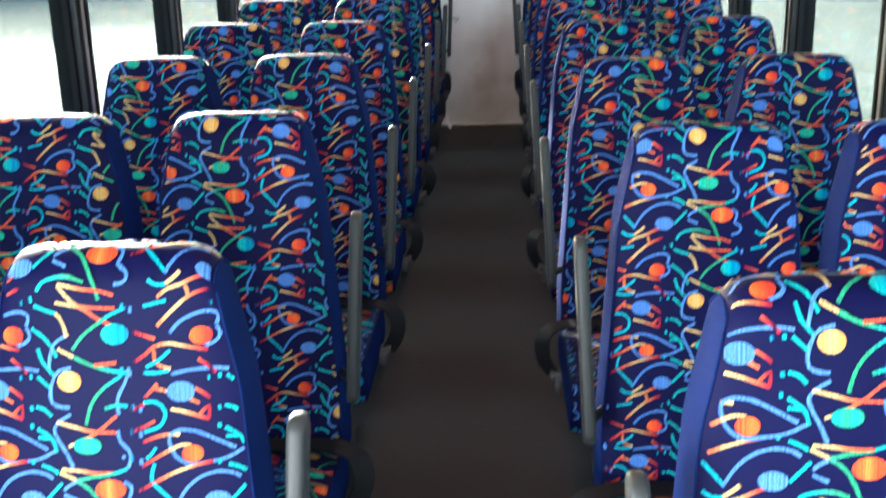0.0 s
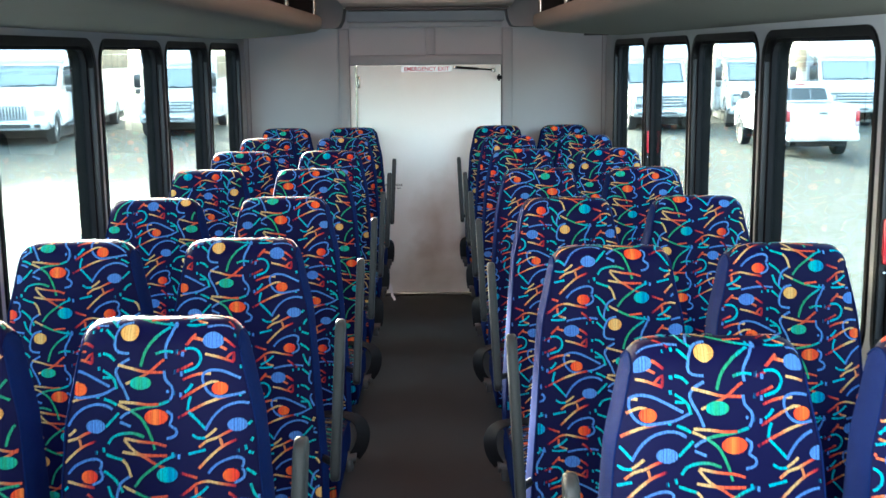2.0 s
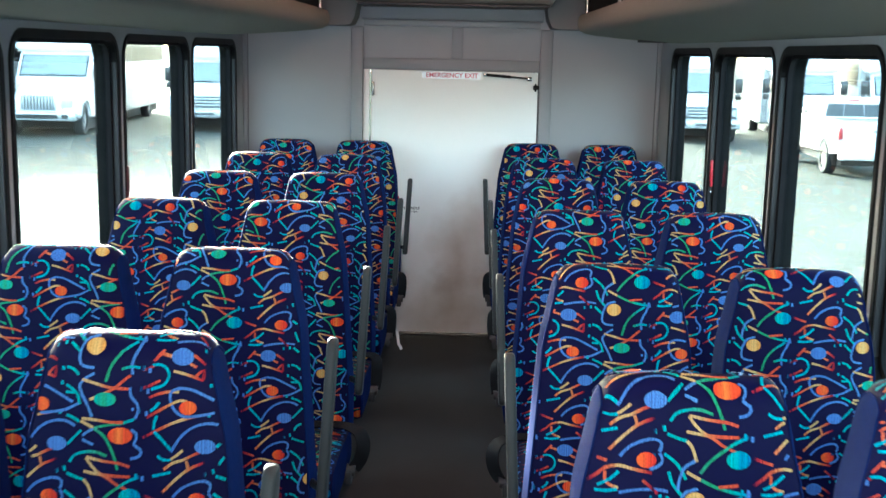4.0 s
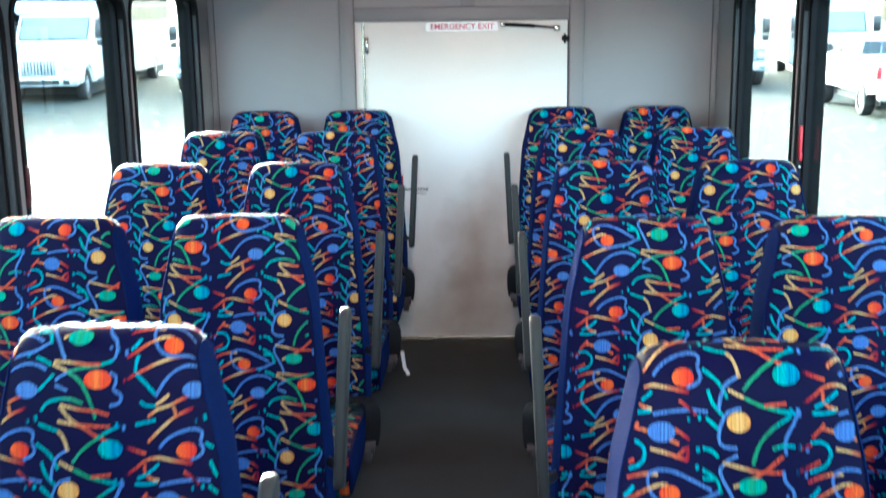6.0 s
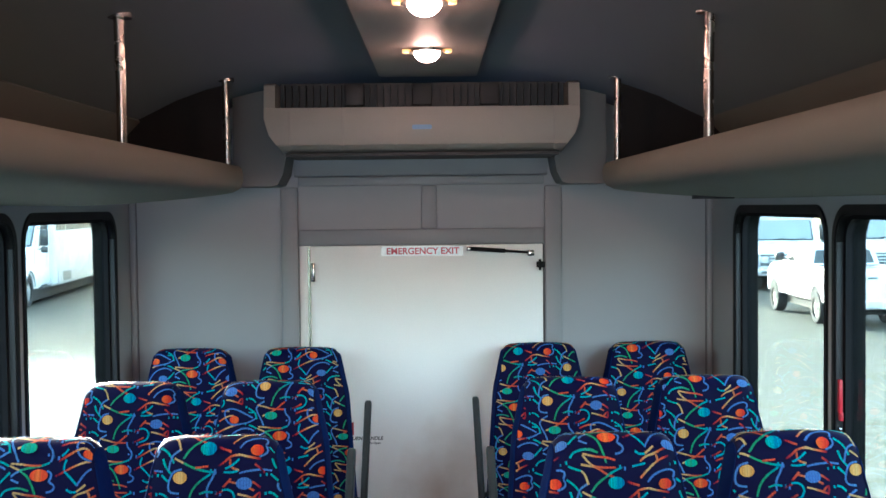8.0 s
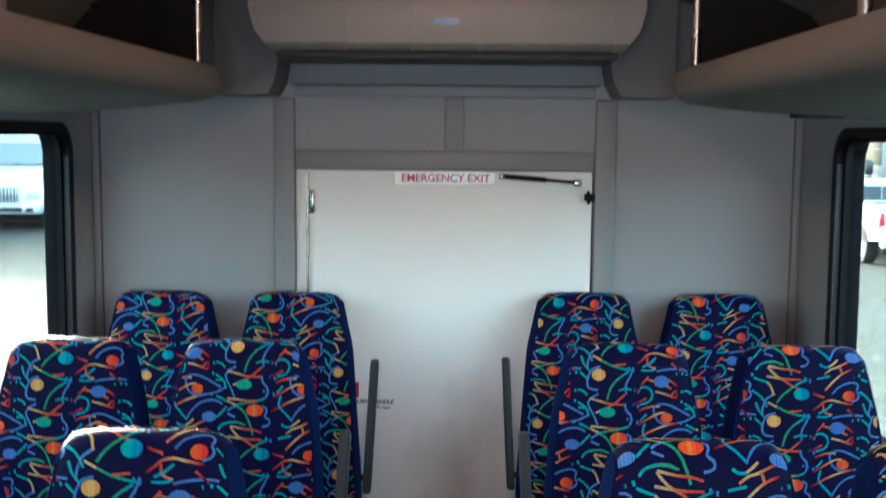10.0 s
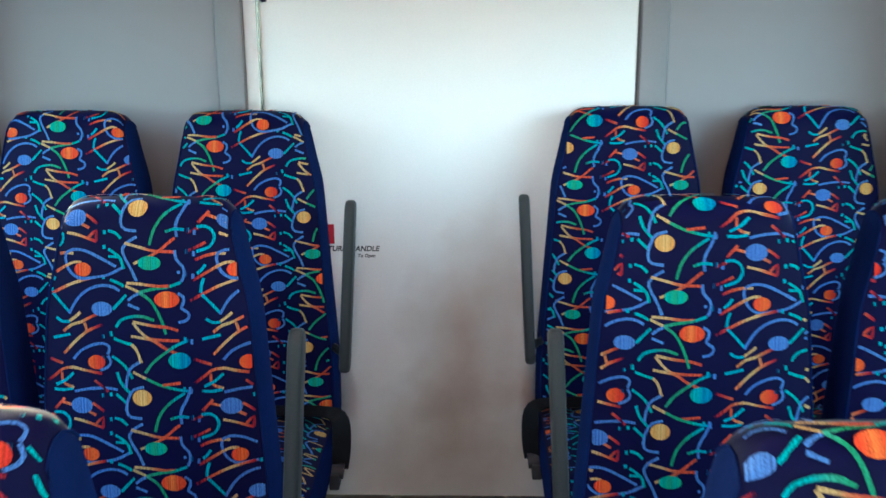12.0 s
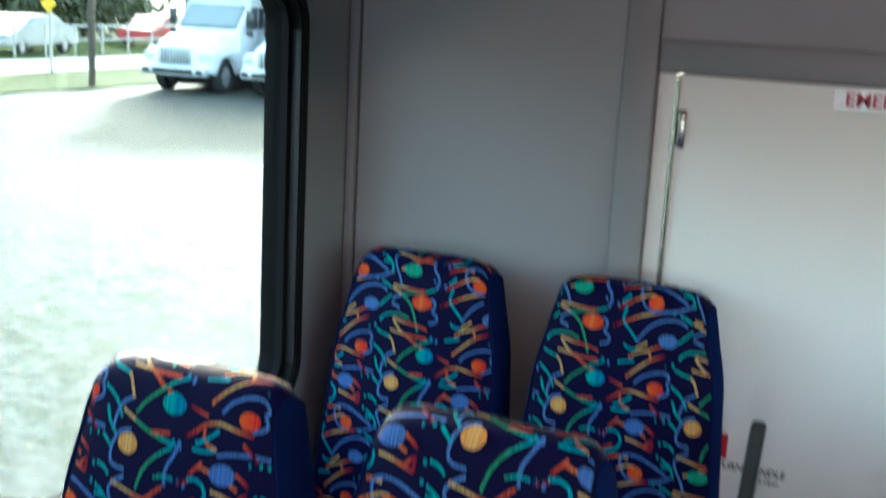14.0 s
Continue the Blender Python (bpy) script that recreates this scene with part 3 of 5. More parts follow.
# ---------------------------------------------------------------- luggage racks, air conditioner, lamps
RACK_END = 7.42
POLES = (7.30, 6.05, 4.735, 3.45, 2.17, 0.89)
for s in (-1, 1):
    rk = tagged(empty("luggage_rack", 0.03 if s > 0 else 0.0, 0, 0), "grey fabric-covered overhead luggage rack with steel poles", "luggage rack", "overhead racks")
    prof = [(1.165, 1.669), (0.98, 1.676), (0.80, 1.690), (0.70, 1.700), (0.645, 1.708), (0.617, 1.722), (0.606, 1.745), (0.605, 1.770), (0.610, 1.790), (0.620, 1.800), (0.650, 1.800), (0.655, 1.760), (0.70, 1.735), (1.165, 1.730)]
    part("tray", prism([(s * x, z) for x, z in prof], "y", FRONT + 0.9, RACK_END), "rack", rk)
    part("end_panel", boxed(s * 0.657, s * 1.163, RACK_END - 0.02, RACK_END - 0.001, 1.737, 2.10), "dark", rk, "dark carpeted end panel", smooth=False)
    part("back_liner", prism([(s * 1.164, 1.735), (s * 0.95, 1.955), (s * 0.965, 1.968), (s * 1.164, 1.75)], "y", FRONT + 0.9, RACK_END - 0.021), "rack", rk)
    for y in POLES:
        zt = ceiling_z(0.64)
        px = 0.637
        bm = tube(bmesh.new(), [(s * px, y, 1.765), (s * px, y, 1.93), (s * (px + 0.003), y, zt + 0.005)], 0.0115, 12)
        pole = part("pole", bm, "steel", rk, "polished steel pole")
        part("flange", tube(bmesh.new(), [(s * px, y, zt - 0.006), (s * px, y, zt + 0.006)], 0.028, 14), "steel", pole)
    if s > 0:
        slot = prism([(0.962 + 0.072 * math.cos(a), 7.315 + 0.028 * math.sin(a)) for a in (2 * math.pi * k / 20 for k in range(20))], "z", 1.6700, 1.690)
        part("speaker_slot", slot, "vent", rk, "dark oval opening in the underside", smooth=False)

ac = tagged(empty("air_conditioner", 0.012, REAR, 0), "beige plastic air conditioner with dark top vents", "air conditioner")
front = [(-0.47, 2.008), (-0.475, 1.97), (-0.472, 1.91), (-0.464, 1.876), (-0.44, 1.860), (-0.40, 1.852), (-0.36, 1.850)]
AW = 0.56
edges = [-AW, -0.475, -0.285, -0.095, 0.095, 0.285, 0.475, AW]
for x0, x1 in zip(edges, edges[1:]):
    prof = front + [(-0.08, 1.850), (-0.08, 2.008)]
    bm = prism(prof, "x", x0 + 0.0005, x1 - 0.0005)
    for v in bm.verts:
        if abs(v.co.x) > AW - 0.01 and v.co.z < 1.93:
            v.co.x -= math.copysign(0.055 * min(1.0, (1.93 - v.co.z) / 0.07), v.co.x)
    panel = part("front_panel", bm, "beige", ac)
    if x0 > -AW:
        rib = [(-0.4755, 2.006), (-0.4805, 1.97), (-0.4775, 1.91), (-0.469, 1.874), (-0.443, 1.856), (-0.43, 1.862), (-0.46, 1.90), (-0.468, 2.0)]
        part("rib", prism(rib, "x", x0 - 0.0055, x0 + 0.0055), "beige", panel)
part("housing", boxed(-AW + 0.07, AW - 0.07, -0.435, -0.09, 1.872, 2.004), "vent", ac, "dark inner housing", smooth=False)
for s in (-1, 1):
    part("end_cheek", prism([(-0.47, 2.0085), (-0.462, 2.088), (-0.43, 2.098), (-0.08, 2.098), (-0.08, 2.0085)], "x", s * 0.520, s * AW), "beige", ac)
# near-black strip added for the shaded gap line below the casing
part("shadow_gap_strip", boxed(-0.49, 0.49, -0.43, -0.10, 1.838, 1.849), "vent", ac, "dark strip painted as the shadow gap under the casing", smooth=False)
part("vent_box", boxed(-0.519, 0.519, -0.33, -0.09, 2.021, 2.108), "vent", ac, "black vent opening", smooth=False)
for i in range(40):
    x = -0.50 + 1.0 * i / 39
    part("vent_slat", boxed(x - 0.0015, x + 0.0015, -0.375, -0.331, 2.010, 2.098), "vent", ac, smooth=False)
for x in (-0.245, 0.0, 0.245):
    part("vent_divider", boxed(x - 0.035, x + 0.035, -0.385, -0.331, 2.022, 2.10, 0.004), "vent", ac)
part("badge", prism(rounded(-0.035, 0.035, 1.928, 1.944, 0.006), "y", -0.4785, -0.474), "logo", ac, "small blue badge")

MAT["aisle_panel"] = surface("grey_textured_panel", (0.16, 0.147, 0.132), 0.6, vary=0.1, scale=5, fine=300, bump=0.15, depth=0.0008)
PANEL_END = 7.48
lp = tagged(empty("light_panel", 0, 0, 0), "grey ceiling panel down the aisle", "ceiling panel", kind="structure")
out = [(-0.135, FRONT + 0.5), (0.205, FRONT + 0.5), (0.205, PANEL_END - 0.02), (0.185, PANEL_END), (-0.115, PANEL_END), (-0.135, PANEL_END - 0.02)]
part("panel", prism(out, "z", 2.108, 2.150), "aisle_panel", lp)
for k in range(8):
    y = 6.81 - 0.78 * k
    lamp = tagged(empty("dome_lamp", 0.037, y, 2.108), "lit round ceiling lamp with chrome bezel", "ceiling lamp", "lamps along the aisle")
    bm = bmesh.new()
    bmesh.ops.create_uvsphere(bm, u_segments=20, v_segments=10, radius=0.039, matrix=Matrix.LocRotScale((0, 0, -0.006), None, (1, 1, 0.8)))
    part("lens", bm, "bulb", lamp, "glowing warm lens")
    bm = bmesh.new()
    tube(bm, [(0, 0, 0.004), (0, 0, -0.004), (0, 0, -0.009)], 0.054, 20)
    part("bezel", bm, "lens_trim", lamp)
    for s in (-1, 1):
        part("bezel_ear", boxed(s * 0.05, s * 0.072, -0.020, 0.020, -0.009, 0.0, 0.004), "amber", lamp, "small amber reflector with the lens glow put in as emission")


# ---------------------------------------------------------------- the seat cloth
CELL_U, CELL_V = 0.254, 0.318
INK = []


def on_cloth(x, y):
    """From the drawing's grid, whose repeat is 269 wide, 336 high and slightly askew, to metres."""
    return (x - (y - 530) * 0.043 - 100) / 269 * CELL_U, (y - (x - 240) * 0.012 - 360) / 336 * CELL_V


def ink(colour, *pts):
    """One yarn stroke of the repeating cloth pattern."""
    INK.append((colour, [on_cloth(x, y) for x, y in pts], None))


def dot(colour, x, y, rx, ry):
    INK.append((colour, [on_cloth(x, y)], (rx / 269 * CELL_U, ry / 336 * CELL_V)))


B, T, G, A, W, O, Y = 1, 2, 3, 4, 5, 6, 7
# palm with its fingers, and the leg that trails from its knot
dot(B, 131, 387, 20, 15)
ink(W, (92, 381), (104, 384), (133, 393), (157, 405))
ink(W, (150, 383), (160, 389), (172, 398))
ink(W, (116, 412), (140, 418), (171, 429))
ink(W, (157, 421), (170, 409), (170, 428))
ink(W, (367, 378), (359, 387), (349, 398))
ink(W, (349, 407), (340, 411), (329, 415))
# hook
ink(T, (347, 405), (362, 404), (374, 412), (378, 425), (370, 440), (348, 448))
ink(W, (333, 446), (348, 440), (363, 432))
ink(W, (346, 463), (362, 456), (382, 452), (398, 453))
# fish with orange eye
ink(B, (115, 449), (128, 443), (150, 445), (177, 457), (207, 473))
ink(B, (115, 449), (114, 460), (120, 477), (130, 488), (145, 494), (167, 492), (194, 487), (218, 475))
dot(O, 147, 478, 15.5, 12.5)
ink(W, (343, 499), (365, 486), (386, 474), (401, 468), (414, 469))
ink(W, (339, 535), (363, 522), (387, 510), (409, 502), (428, 497), (445, 494))
ink(T, (364, 471), (358, 480), (350, 487))
ink(T, (362, 495), (358, 508), (357, 521))
ink(T, (359, 524), (375, 540), (391, 557))
# arch and small blue eye
ink(B, (122, 557), (131, 540), (142, 525), (160, 512), (183, 506), (202, 509), (214, 516))
dot(B, 182, 548, 19, 13)
ink(T, (202, 549), (214, 536), (226, 523))
# running figure
ink(T, (98, 564), (109, 571), (123, 571))
ink(W, (123, 570), (134, 562), (143, 554))
ink(W, (111, 589), (126, 577), (143, 572), (163, 562), (185, 553))
ink(W, (150, 573), (153, 581), (155, 590))
ink(W, (112, 629), (133, 607), (156, 588), (183, 576))
ink(T, (361, 604), (375, 601), (393, 597))
# heart
ink(B, (130, 639), (143, 624), (165, 613), (185, 610), (196, 617), (193, 630))
ink(B, (193, 632), (199, 643), (193, 653), (179, 659))
dot(O, 173, 644, 16, 13)
ink(W, (347, 639), (363, 645), (379, 650))
ink(W, (349, 683), (366, 671), (378, 661), (398, 657), (421, 662), (452, 668))
ink(W, (377, 667), (378, 681), (385, 689), (400, 694))
ink(T, (399, 667), (385, 680), (366, 690))
ink(T, (362, 698), (380, 699), (398, 696))
ink(B, (132, 698), (157, 693), (188, 691), (211, 694))
ink(W, (169, 677), (182, 687), (194, 698))
# sprays left of the second column
ink(B, (244, 353), (226, 358), (217, 372), (213, 396), (221, 408), (241, 411))
dot(Y, 241, 373, 17.5, 15)
ink(T, (194, 366), (203, 374), (213, 383))
ink(T, (191, 410), (204, 414), (214, 424))
ink(T, (192, 442), (206, 451), (215, 460), (221, 477))
ink(T, (193, 455), (210, 456))
ink(B, (242, 421), (227, 430), (218, 441), (221, 455), (234, 477), (244, 499))
ink(T, (201, 633), (219, 646), (230, 659), (238, 674))
ink(T, (210, 662), (217, 681), (234, 701))
ink(B, (252, 643), (234, 656), (228, 676), (226, 691))
ink(T, (198, 588), (200, 597))
ink(T, (204, 601), (222, 608), (236, 612))
ink(W, (236, 612), (245, 622), (254, 645))
# bird
ink(T, (317, 365), (291, 383), (275, 402), (268, 420), (265, 436))
ink(B, (327, 354), (323, 372), (313, 392), (310, 404), (312, 422))
ink(T, (292, 413), (308, 408), (325, 410))
dot(G, 266, 467, 20.5, 12.5)
ink(W, (238, 468), (259, 459), (281, 447), (303, 428), (309, 424))
ink(W, (221, 432), (250, 440), (273, 446), (308, 448))
ink(B, (310, 445), (313, 461), (325, 474), (328, 487), (323, 501))
ink(W, (226, 502), (250, 504), (280, 508), (302, 508))
ink(T, (197, 496), (210, 501), (222, 508))
ink(W, (224, 507), (237, 513), (249, 519))
ink(T, (322, 502), (298, 510), (270, 514), (249, 519))
ink(T, (249, 519), (268, 533), (279, 549), (290, 572), (297, 594))
ink(B, (248, 521), (239, 525), (229, 533))
ink(B, (229, 540), (250, 549))
dot(O, 298, 532, 22.5, 15)
ink(B, (317, 521), (327, 528), (327, 539), (324, 548), (336, 556), (337, 565), (330, 571), (319, 573))
# lightning
ink(T, (208, 581), (217, 568), (236, 562), (256, 562), (276, 569))
ink(W, (238, 571), (270, 578), (300, 582), (319, 588))
ink(W, (238, 573), (250, 588), (264, 600), (279, 608), (298, 621), (321, 631))
ink(W, (235, 597), (263, 602), (290, 605), (321, 606))
dot(A, 322, 642, 20, 15)
ink(T, (261, 664), (275, 645), (296, 628), (317, 614), (339, 605))
ink(W, (239, 662), (250, 668), (262, 674))
ink(T, (262, 674), (290, 687), (320, 695), (339, 698))
ink(W, (292, 686), (324, 683))
# short ticks between the columns
for q in (365, 411, 437, 490, 596, 634, 703):
    ink(T, (184, q - 2), (185, q + 5))
for q in (410, 447, 487, 604, 694):
    ink(T, (331, q - 4), (331, q + 5))
    ink(B, (343, q), (343, q + 9))
dot(B, 318, 484, 3, 3)


def curve_points(pts, step=0.0065):
    """Points of a smooth line through pts."""
    if len(pts) == 2:
        pts = [pts[0], ((pts[0][0] + pts[1][0]) / 2, (pts[0][1] + pts[1][1]) / 2), pts[1]]
    v = [Vector(p) for p in pts]
    v = [2 * v[0] - v[1]] + v + [2 * v[-1] - v[-2]]
    out = []
    for i in range(1, len(v) - 2):
        p0, p1, p2, p3 = v[i - 1], v[i], v[i + 1], v[i + 2]
        k = max(2, int((p2 - p1).length / step))
        for j in range(k):
            t = j / k
            out.append(0.5 * ((2 * p1) + (p2 - p0) * t + (2 * p0 - 5 * p1 + 4 * p2 - p3) * t * t + (3 * p1 - p0 - 3 * p2 + p3) * t ** 3))
    out.append(v[-2])
    return out


def smooth01(t):
    t = max(0.0, min(1.0, t))
    return t * t * (3 - 2 * t)


class Pad:
    """An upholstered pad: a cloth strip wrapped along a profile in y and z, with plain sides."""

    def __init__(self, profile, half, bulge, edge, corner, cloth_len, flare=0.0, flare_from=0.0, s_min=0.0):
        self.profile = [Vector(p) for p in profile]
        self.half, self.bulge, self.edge, self.corner = half, bulge, edge, corner
        self.cum = [0.0]
        for a, b in zip(self.profile, self.profile[1:]):
            self.cum.append(self.cum[-1] + (b - a).length)
        self.length, self.cloth_len = self.cum[-1], cloth_len
        self.flare, self.flare_from, self.s_min = flare, flare_from, s_min

    def line(self, s):
        s = max(0.0, min(self.length - 1e-6, s))
        i = 0
        while self.cum[i + 1] < s:
            i += 1
        f = (s - self.cum[i]) / (self.cum[i + 1] - self.cum[i])
        p = self.profile[i].lerp(self.profile[i + 1], f)
        lo, hi = max(0, i - 1), min(len(self.profile) - 1, i + 2)
        d = (self.profile[hi] - self.profile[lo]).normalized()
        return p, Vector((-d.y, d.x))

    def width(self, s):
        return self.half(self.line(s)[0].y) + self.flare * smooth01((s - self.flare_from) / 0.09)

    def point(self, u, s, lift=0.0):
        p, nrm = self.line(s)
        a = max(-1.0, min(1.0, u / self.width(s)))
        flat = 1 - 0.55 * smooth01((p.y - 1.0) / 0.08)
        off = self.bulge * flat * (1 - a * a) - self.edge * abs(a) ** 8 + lift
        return Vector((u, p.x + nrm.x * off, p.y + nrm.y * off - self.corner(p.y) * abs(a) ** 15))

    def mesh(self, name, du, dv, across=22, along=48):
        bm = bmesh.new()
        uvl = bm.loops.layers.uv.new("cloth")
        grid = []
        for j in range(along + 1):
            s = self.length * j / along
            w = self.width(s)
            grid.append([bm.verts.new(self.point(w * math.sin(math.pi / 2 * (2 * i / across - 1)), s)) for i in range(across + 1)])
        for j in range(along):
            for i in range(across):
                bm.faces.new((grid[j][i], grid[j][i + 1], grid[j + 1][i + 1], grid[j + 1][i]))
        order = 0
        for cu in range(-2, 3):
            for cv in range(-1, 5):
                for colour, pts, radii in INK:
                    order += 1
                    lift = 0.0007 + 0.00009 * (order % 9)
                    base = [(p[0] + cu * CELL_U + du - 0.155, self.cloth_len - (p[1] + cv * CELL_V + dv)) for p in pts]
                    if radii:
                        (u0, s0), = base
                        if not self.s_min + 0.01 < s0 < self.cloth_len + 0.02:
                            continue
                        lim = self.width(s0) - 0.004
                        if abs(u0) > lim + radii[0] * 0.6:
                            continue
                        rim = []
                        for k in range(14):
                            an = 2 * math.pi * k / 14
                            rim.append((max(-lim, min(lim, u0 + radii[0] * math.cos(an))), s0 + radii[1] * math.sin(an)))
                        mid = (max(-lim, min(lim, u0)), s0)
                        half_rim = [((u + mid[0]) / 2, (s + mid[1]) / 2) for u, s in rim]
                        vo, vi = ([bm.verts.new(self.point(u, s, lift + 0.0004)) for u, s in q] for q in (rim, half_rim))
                        vc = bm.verts.new(self.point(*mid, lift + 0.0004))
                        for k in range(14):
                            j = (k + 1) % 14
                            for vs, cs in (((vo[k], vo[j], vi[j], vi[k]), (rim[k], rim[j], half_rim[j], half_rim[k])), ((vi[k], vi[j], vc), (half_rim[k], half_rim[j], mid))):
                                f = bm.faces.new(vs)
                                f.material_index = colour
                                for lp_, c in zip(f.loops, cs):
                                    lp_[uvl].uv = ((c[0] - du + 0.155) / CELL_U, c[1] / CELL_U)
                        continue
                    line = curve_points(base)
                    prev = None
                    for k, q in enumerate(line):
                        d = (line[min(k + 1, len(line) - 1)] - line[max(k - 1, 0)])
                        if d.length < 1e-6 or not self.s_min + 0.004 < q.y < self.cloth_len + 0.03:
                            prev = None
                            continue
                        lim = self.width(q.y) - 0.003
                        if abs(q.x) > lim:
                            prev = None
                            continue
                        d.normalize()
                        hw = 0.0025 * (0.95 + 0.22 * noise.noise(Vector((q.x * 60, q.y * 60, 0))))
                        nx, ny = -d.y * hw, d.x * hw
                        pair = [(q.x + nx, q.y + ny), (q.x - nx, q.y - ny)]
                        vs = [bm.verts.new(self.point(max(-lim, min(lim, u)), s, lift)) for u, s in pair]
                        if prev:
                            pv, pp = prev
                            f = bm.faces.new((pv[0], vs[0], vs[1], pv[1]))
                            f.material_index = colour
                            for lp_, c in zip(f.loops, (pp[0], pair[0], pair[1], pp[1])):
                                lp_[uvl].uv = ((c[0] - du + 0.155) / CELL_U, c[1] / CELL_U)
                        prev = (vs, pair)
        bm.normal_update()
        me = bpy.data.meshes.new(name)
        bm.to_mesh(me)
        bm.free()
        for k in THREADS:
            me.materials.append(MAT[k])
        me.shade_smooth()
        return me

    def sides(self, name, sign, mat, puff=0.005, n=26):
        """The plain boxing on one side."""
        bm = bmesh.new()
        rows_ = []
        for j in range(n + 1):
            s0 = self.length / 2 * j / n
            a = self.point(sign * self.width(s0), s0)
            b = self.point(sign * self.width(self.length - s0), self.length - s0)
            m1, m2 = a.lerp(b, 0.3), a.lerp(b, 0.7)
            k = min(1.0, (a - b).length / 0.03)
            m1.x += sign * puff * k
            m2.x += sign * puff * k
            rows_.append([bm.verts.new(p) for p in (a, m1, m2, b)])
        for r0, r1 in zip(rows_, rows_[1:]):
            for k in range(3):
                bm.faces.new((r0[k], r0[k + 1], r1[k + 1], r1[k]))
        bmesh.ops.remove_doubles(bm, verts=bm.verts, dist=1e-5)
        bmesh.ops.recalc_face_normals(bm, faces=bm.faces)
        me = bpy.data.meshes.new(name)
        bm.to_mesh(me)
        bm.free()
        me.materials.append(MAT[mat])
        me.shade_smooth()
        return me

    def welt(self, name, sign, upto, radius=0.0019, n=40):
        bm = bmesh.new()
        pts = []
        for j in range(n + 1):
            s = 0.01 + (upto - 0.01) * j / n
            pts.append(self.point(sign * (self.width(s) + 0.0005), s, 0.001))
        tube(bm, pts, radius, 6)
        bmesh.ops.recalc_face_normals(bm, faces=bm.faces)
        me = bpy.data.meshes.new(name)
        bm.to_mesh(me)
        bm.free()
        me.materials.append(MAT["boxing"])
        me.shade_smooth()
        return me


# backrest profile: up the front, over the top, down the back
TOP = 1.113
prof = []
for k in range(15):
    f = k / 14
    z = 0.36 + (TOP - 0.037 - 0.36) * f
    prof.append((-0.040 - (TOP - z) * 0.13 - 0.010 * math.sin(math.pi * f), z))
yf = prof[-1][0]
for k in range(1, 12):
    a = math.pi * (1 - k / 12)
    prof.append((yf + 0.043 + 0.043 * math.cos(a), TOP - 0.037 + 0.037 * math.sin(a)))
for k in range(13):
    f = k / 12
    prof.append((yf + 0.086 - 0.060 * f, TOP - 0.037 - (TOP - 0.037 - 0.36) * f))


def back_half(z):
    return 0.141 + 0.026 * smooth01((1.115 - z) / 0.2) + 0.036 * max(0.0, min(1.0, (1.0 - z) / 0.5))


def back_corner(z):
    return 0.017 * smooth01((z - 1.03) / 0.08)


probe = Pad(prof, back_half, 0.012, 0.006, back_corner, 0)
CLOTH = probe.cum[14 + 6]
back_pad = Pad(prof, back_half, 0.012, 0.006, back_corner, CLOTH, 0.006, CLOTH - 0.01)

# cushion profile: from the rear forward, over the front edge, down, and back underneath
cprof = [(-0.105 - 0.44 * k / 10, 0.380 + 0.028 * k / 10 + 0.008 * math.sin(math.pi * k / 10)) for k in range(11)]
for k in range(1, 9):
    a = math.pi / 2 * k / 8
    cprof.append((-0.545 - 0.045 * math.sin(a), 0.363 + 0.045 * math.cos(a)))
cprof += [(-0.588, 0.323), (-0.580, 0.288), (-0.56, 0.273), (-0.45, 0.268), (-0.30, 0.263), (-0.11, 0.258)]
cprof.reverse()
seat_len = Pad(cprof, lambda z: 0.2, 0, 0, lambda z: 0.0, 0).length
seat_pad = Pad(cprof, lambda z: 0.205, 0.014, 0.008, lambda z: 0.0, seat_len - 0.03, s_min=0.46)

CUSHIONS = [seat_pad.mesh("seat_cushion", u, v, across=12, along=30) for u, v in ((0.0, 0.0), (-0.12, -0.09), (-0.05, -0.2), (-0.09, 0.06))]
BACK_SIDE = {s: back_pad.sides("side_panel", s, "boxing") for s in (-1, 1)}
SEAT_SIDE = {s: seat_pad.sides("cushion_side", s, "boxing", 0.006) for s in (-1, 1)}
WELT = {s: back_pad.welt("piping", s, back_pad.cum[14 + 11]) for s in (-1, 1)}


def shared(name, me, parent, x=0.0, label=""):
    ob = new(name, me)
    ob.parent = parent
    ob.location.x = x
    if label:
        tagged(ob, label)
    return ob


def strap(pts, width, thick=0.0016, side=Vector((0, 1, 0))):
    """A flat band through points; side may be a function of the way along (0 to 1), for a twist."""
    bm = bmesh.new()
    pts = [Vector(p) for p in pts]
    turn = side if callable(side) else lambda t: side
    rows_ = []
    for i, p in enumerate(pts):
        d = (pts[min(i + 1, len(pts) - 1)] - pts[max(i - 1, 0)]).normalized()
        q = turn(i / (len(pts) - 1))
        w = (q - d * q.dot(d)).normalized() * (width / 2)
        nrm = d.cross(w).normalized() * thick
        rows_.append([bm.verts.new(p + q) for q in (w + nrm, -w + nrm, -w - nrm, w - nrm)])
    for r0, r1 in zip(rows_, rows_[1:]):
        for k in range(4):
            bm.faces.new((r0[k], r0[(k + 1) % 4], r1[(k + 1) % 4], r1[k]))
    bm.faces.new(rows_[0])
    bm.faces.new(rows_[-1])
    bmesh.ops.recalc_face_normals(bm, faces=bm.faces)
    return bm


def mesh_of(bm, name, mat, smooth=True):
    me = bpy.data.meshes.new(name)
    bm.to_mesh(me)
    bm.free()
    me.materials.append(MAT[mat])
    if smooth:
        me.shade_smooth()
        me.set_sharp_from_angle(angle=radians(45))
    return me


